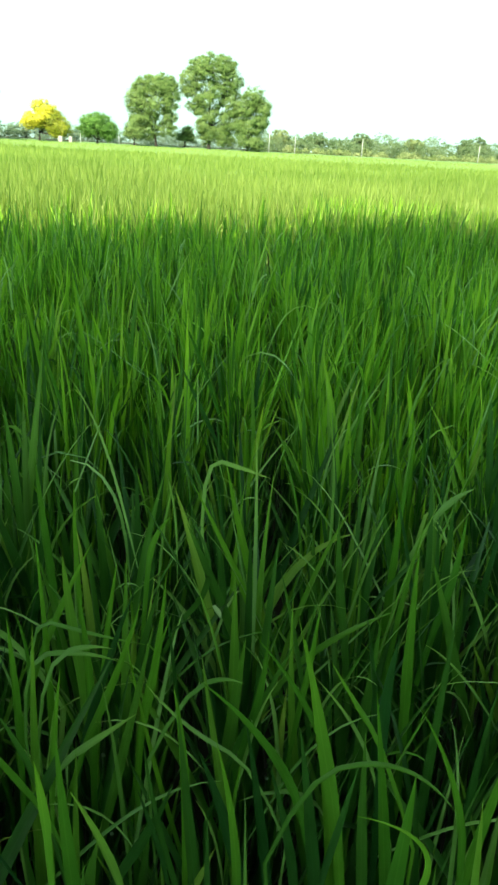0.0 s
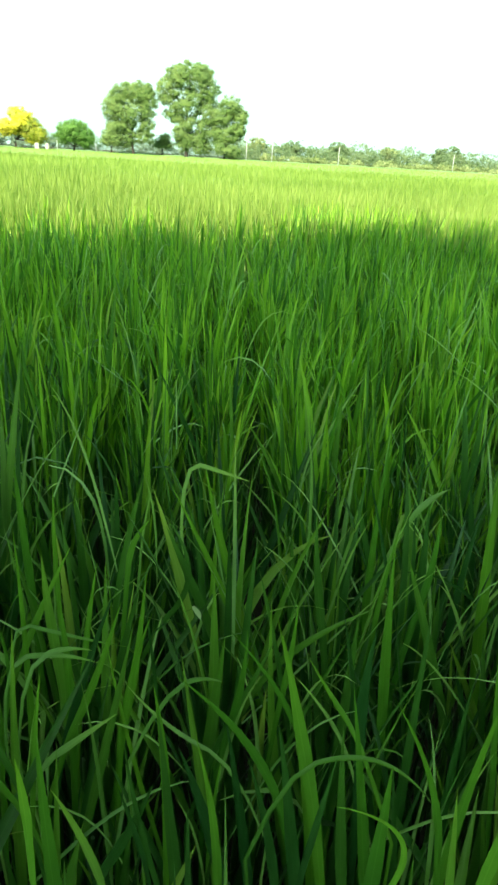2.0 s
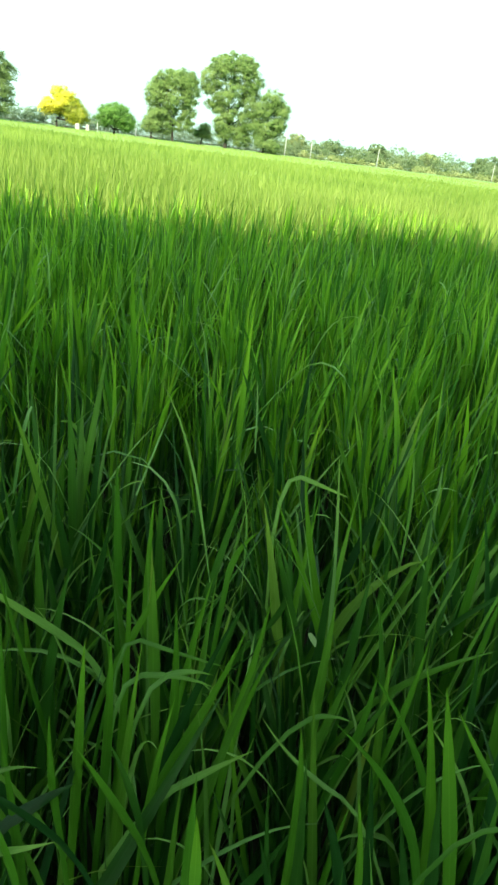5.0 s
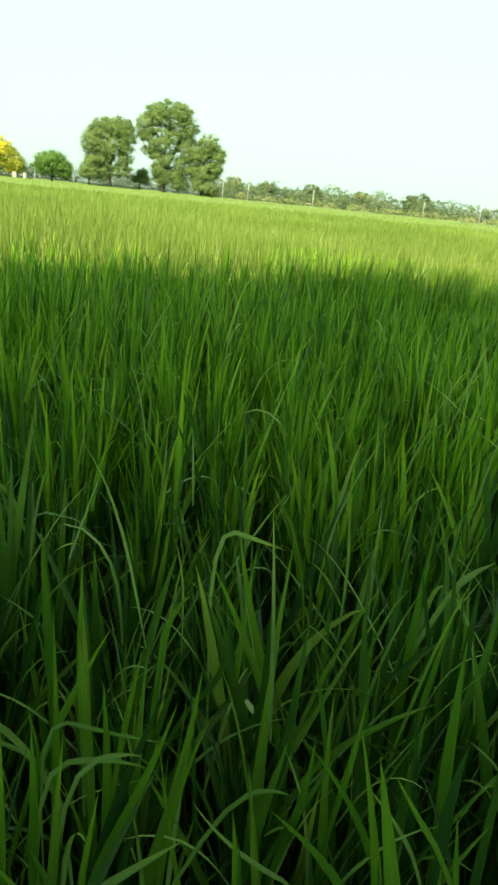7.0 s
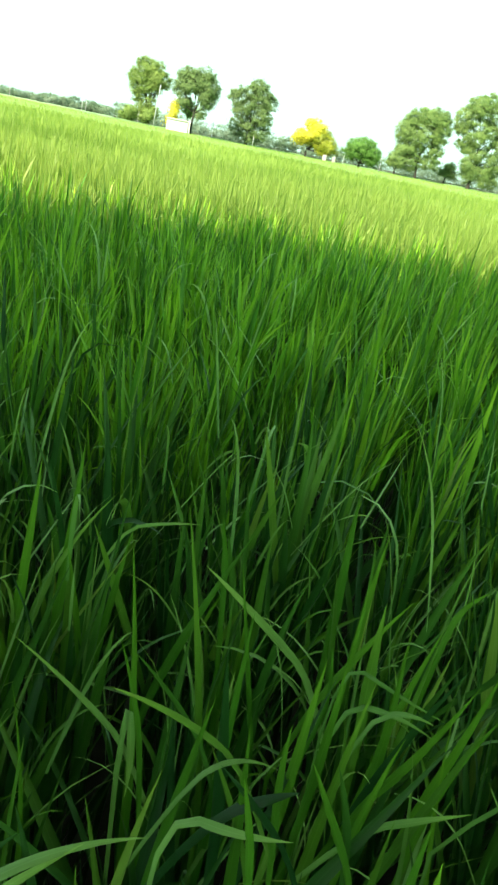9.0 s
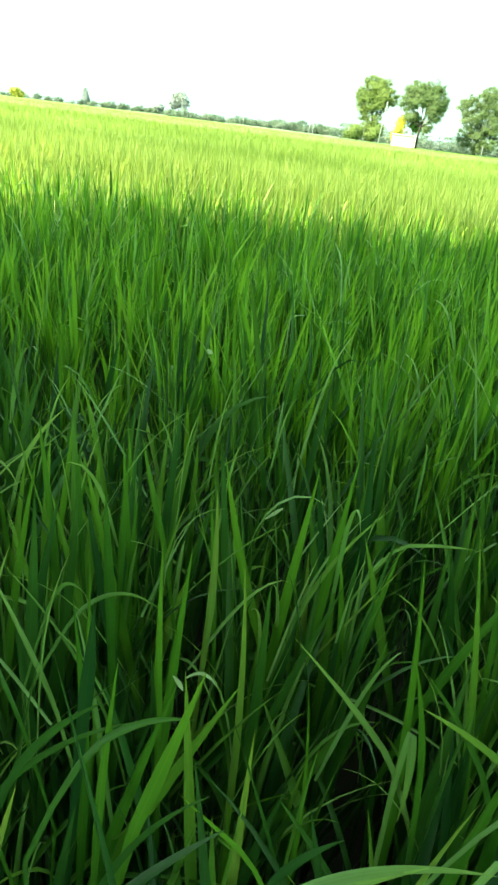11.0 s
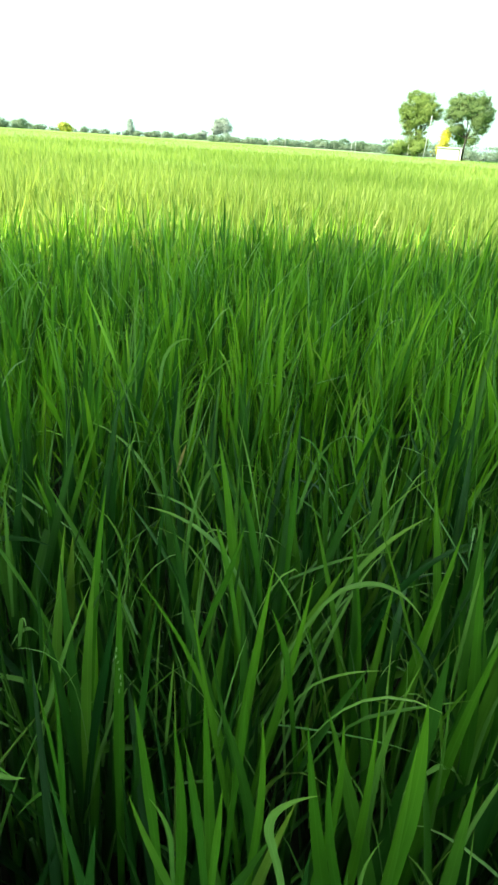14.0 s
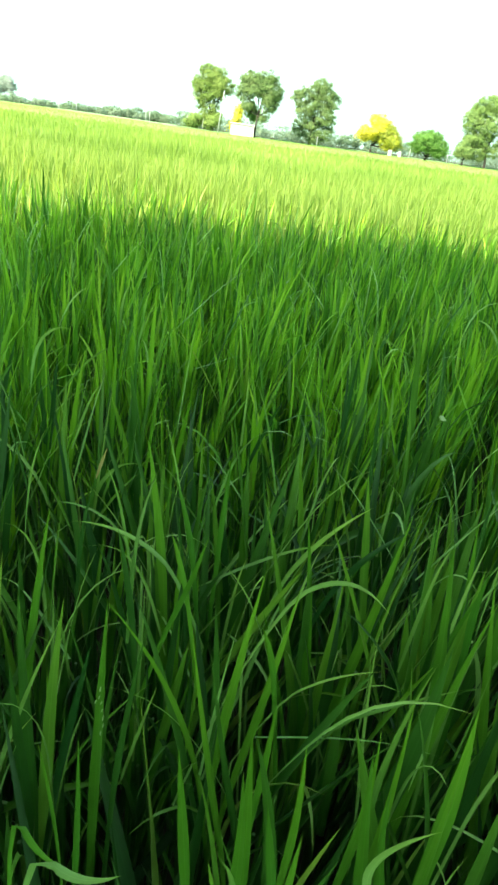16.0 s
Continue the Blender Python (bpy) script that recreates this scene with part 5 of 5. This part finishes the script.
single_leaf(0.0090, RICE_DIMMED, (-0.181, 0.493, 0.738), (-0.211, 0.488, 0.840), -0.003)
single_leaf(0.0143, RICE_BRIGHT, (-0.485, 0.733, 0.595), (-0.391, 0.758, 0.880), 0.005)
single_leaf(0.0115, RICE_BRIGHT, (-0.438, 0.811, 0.756), (-0.456, 0.805, 0.860), -0.001)
single_leaf(0.0171, RICE_DIMMED, (-0.201, 0.731, 0.673), (-0.214, 0.731, 0.860), 0.001)
single_leaf(0.0138, RICE_BRIGHT, (-0.171, 0.664, 0.609), (-0.179, 0.664, 0.860), -0.004)
single_leaf(0.0107, RICE_BRIGHT, (-0.105, 0.674, 0.668), (-0.079, 0.668, 0.880), -0.003)
single_leaf(0.0105, RICE_DIMMED, (-0.307, 0.464, 0.822), (-0.402, 0.407, 0.900), -0.006)
single_leaf(0.0099, RICE_DIMMED, (-0.361, 0.561, 0.719), (-0.436, 0.522, 0.840), -0.004)
single_leaf(0.0096, RICE_BRIGHT, (-0.415, 0.528, 0.712), (-0.446, 0.511, 0.860), -0.003)
single_leaf(0.0067, RICE_BRIGHT, (-0.250, 0.674, 0.691), (-0.259, 0.673, 0.820), -0.008)
single_leaf(0.0079, PALE_BLADE, (-0.407, 0.243, 0.856), (-0.303, 0.285, 0.927), 0.008)
single_leaf(0.0135, RICE_BRIGHT, (-0.352, 0.437, 0.637), (-0.321, 0.445, 0.900), 0.002)
single_leaf(0.0078, RICE_DIMMED, (-0.614, 0.261, 0.820), (-0.558, 0.320, 0.840), 0.008)
single_leaf(0.0094, RICE_BRIGHT, (-0.626, 0.271, 0.677), (-0.618, 0.282, 0.900), 0.002)
single_leaf(0.0068, RICE_BRIGHT, (-0.487, 0.301, 0.759), (-0.526, 0.256, 0.841), 0.001)
single_leaf(0.0097, RICE_DIMMED, (-0.263, 0.466, 0.687), (-0.320, 0.452, 0.840), -0.004)
single_leaf(0.0093, RICE_DIMMED, (-0.237, 0.439, 0.776), (-0.301, 0.426, 0.850), -0.002)
single_leaf(0.0154, PALE_BLADE, (-0.300, 0.746, 0.714), (-0.435, 0.704, 0.840), -0.002)
single_leaf(0.0094, RICE_BRIGHT, (-0.248, 0.472, 0.745), (-0.257, 0.471, 0.880), 0.003)
single_leaf(0.0057, PALE_BLADE, (-0.320, 0.439, 0.812), (-0.256, 0.450, 0.845), 0.010)
single_leaf(0.0077, RICE_DIMMED, (-0.526, 0.201, 0.779), (-0.472, 0.254, 0.849), 0.002)
single_leaf(0.0077, PALE_BLADE, (-0.294, 0.362, 0.860), (-0.224, 0.378, 0.862), -0.003)
single_leaf(0.0160, RICE_DIMMED, (-0.664, 0.326, 0.544), (-0.570, 0.407, 0.820), 0.001)
single_leaf(0.0100, RICE_BRIGHT, (-0.332, 0.720, 0.590), (-0.389, 0.706, 0.860), 0.000)
single_leaf(0.0169, RICE_DIMMED, (-0.679, 0.589, 0.351), (-0.583, 0.643, 0.820), 0.009)
single_leaf(0.0172, RICE_BRIGHT, (-0.990, 0.228, 0.583), (-1.025, 0.182, 0.900), 0.003)
single_leaf(0.0194, RICE_DIMMED, (-1.091, 0.231, 0.498), (-1.122, 0.183, 0.860), -0.015)
single_leaf(0.0124, RICE_BRIGHT, (-0.878, 0.122, 0.783), (-0.848, 0.147, 0.920), 0.006)
single_leaf(0.0133, RICE_BRIGHT, (-0.785, 0.200, 0.776), (-0.739, 0.218, 0.920), 0.005)
single_leaf(0.0154, RICE_DIMMED, (-0.835, 0.484, 0.651), (-0.872, 0.467, 0.880), -0.000)
single_leaf(0.0098, RICE_DIMMED, (-0.965, 0.085, 0.752), (-0.959, 0.094, 0.900), -0.002)
single_leaf(0.0151, RICE_DIMMED, (-0.675, 0.295, 0.783), (-0.666, 0.297, 0.920), -0.001)
single_leaf(0.0117, RICE_DIMMED, (-0.762, 0.599, 0.653), (-0.769, 0.597, 0.880), -0.004)
single_leaf(0.0053, PALE_BLADE, (-0.805, 0.172, 0.794), (-0.852, 0.130, 0.860), -0.004)
single_leaf(0.0051, PALE_BLADE, (-0.780, 0.428, 0.603), (-0.897, 0.359, 0.820), -0.012)
single_leaf(0.0108, RICE_BRIGHT, (-1.146, 0.129, 0.724), (-1.163, 0.120, 0.880), -0.000)
single_leaf(0.0145, RICE_DIMMED, (-0.913, 0.271, 0.679), (-0.911, 0.271, 0.860), -0.001)
single_leaf(0.0171, RICE_DIMMED, (-1.404, 0.238, 0.560), (-1.417, 0.227, 0.860), 0.001)
single_leaf(0.0079, PALE_BLADE, (-1.415, 0.194, 0.636), (-1.365, 0.232, 0.840), 0.003)
single_leaf(0.0124, RICE_BRIGHT, (-1.374, 0.647, 0.716), (-1.373, 0.647, 0.870), -0.000)
single_leaf(0.0180, RICE_BRIGHT, (-1.440, 0.590, 0.647), (-1.476, 0.569, 0.900), -0.003)
single_leaf(0.0116, RICE_BRIGHT, (-1.376, 0.560, 0.726), (-1.411, 0.541, 0.870), -0.003)
single_leaf(0.0090, RICE_BRIGHT, (-1.322, 0.432, 0.776), (-1.345, 0.420, 0.860), -0.001)
single_leaf(0.0118, RICE_DIMMED, (-1.388, 0.418, 0.695), (-1.412, 0.403, 0.850), -0.002)
single_leaf(0.0071, PALE_BLADE, (-1.390, 0.503, 0.746), (-1.497, 0.423, 0.820), -0.015)
single_leaf(0.0135, RICE_DIMMED, (-1.355, 0.225, 0.635), (-1.332, 0.241, 0.820), 0.000)
single_leaf(0.0140, RICE_BRIGHT, (-0.256, 0.554, 0.647), (-0.250, 0.556, 0.890), 0.000)
single_leaf(0.0174, RICE_BRIGHT, (-0.281, 0.901, 0.647), (-0.293, 0.898, 0.910), 0.000)
single_leaf(0.0082, RICE_BRIGHT, (-0.180, 0.524, 0.691), (-0.162, 0.527, 0.861), 0.002)
single_leaf(0.0096, RICE_BRIGHT, (-0.040, 0.500, 0.724), (-0.053, 0.501, 0.870), -0.003)
single_leaf(0.0083, RICE_BRIGHT, (0.086, 0.675, 0.693), (0.097, 0.671, 0.850), -0.002)
single_leaf(0.0129, RICE_DIMMED, (0.162, 0.567, 0.754), (0.164, 0.566, 0.890), 0.004)
single_leaf(0.0083, RICE_BRIGHT, (-1.121, 0.220, 0.739), (-1.119, 0.223, 0.860), -0.001)
single_leaf(0.0110, RICE_BRIGHT, (-0.975, 0.217, 0.653), (-1.005, 0.191, 0.870), 0.008)
single_leaf(0.0226, RICE_DIMMED, (-0.962, 0.462, 0.402), (-0.901, 0.481, 0.900), -0.011)
single_leaf(0.0056, PALE_BLADE, (-0.810, 0.273, 0.780), (-0.857, 0.255, 0.840), -0.012)
single_leaf(0.0068, PALE_BLADE, (-0.781, 0.340, 0.704), (-0.858, 0.315, 0.860), -0.002)
single_leaf(0.0053, PALE_BLADE, (-0.926, 0.359, 0.690), (-0.890, 0.372, 0.840), 0.004)
single_leaf(0.0092, RICE_BRIGHT, (-0.988, 0.671, 0.720), (-1.004, 0.665, 0.880), 0.000)
single_leaf(0.0064, RICE_BRIGHT, (-0.947, 0.095, 0.803), (-0.947, 0.095, 0.880), -0.001)
single_leaf(0.0067, RICE_DIMMED, (-0.941, 0.127, 0.772), (-0.944, 0.124, 0.860), -0.000)
single_leaf(0.0073, RICE_BRIGHT, (-1.055, 0.111, 0.773), (-1.053, 0.114, 0.860), -0.000)
single_leaf(0.0083, RICE_DIMMED, (-1.086, 0.095, 0.728), (-1.104, 0.062, 0.860), 0.002)
single_leaf(0.0052, PALE_BLADE, (-1.091, 0.098, 0.772), (-1.101, 0.081, 0.840), -0.004)
# Spots on one leaf, laid just in front of it as tiny pale pieces.
single_leaf(0.0020, TORN, (-1.301, 0.215, 0.788), (-1.301, 0.216, 0.795), 0.000, False)
single_leaf(0.0020, TORN, (-1.302, 0.215, 0.778), (-1.301, 0.215, 0.784), 0.000, False)
single_leaf(0.0020, TORN, (-1.305, 0.213, 0.772), (-1.304, 0.214, 0.778), 0.000, False)
single_leaf(0.0020, TORN, (-1.300, 0.216, 0.771), (-1.299, 0.217, 0.776), 0.000, False)
single_leaf(0.0020, TORN, (-1.298, 0.218, 0.748), (-1.297, 0.218, 0.757), 0.000, False)
single_leaf(0.0020, TORN, (-1.297, 0.218, 0.739), (-1.297, 0.218, 0.746), 0.000, False)
single_leaf(0.0020, TORN, (-1.299, 0.217, 0.728), (-1.299, 0.217, 0.735), 0.000, False)
single_leaf(0.0020, TORN, (-1.299, 0.217, 0.761), (-1.298, 0.217, 0.766), 0.000, False)
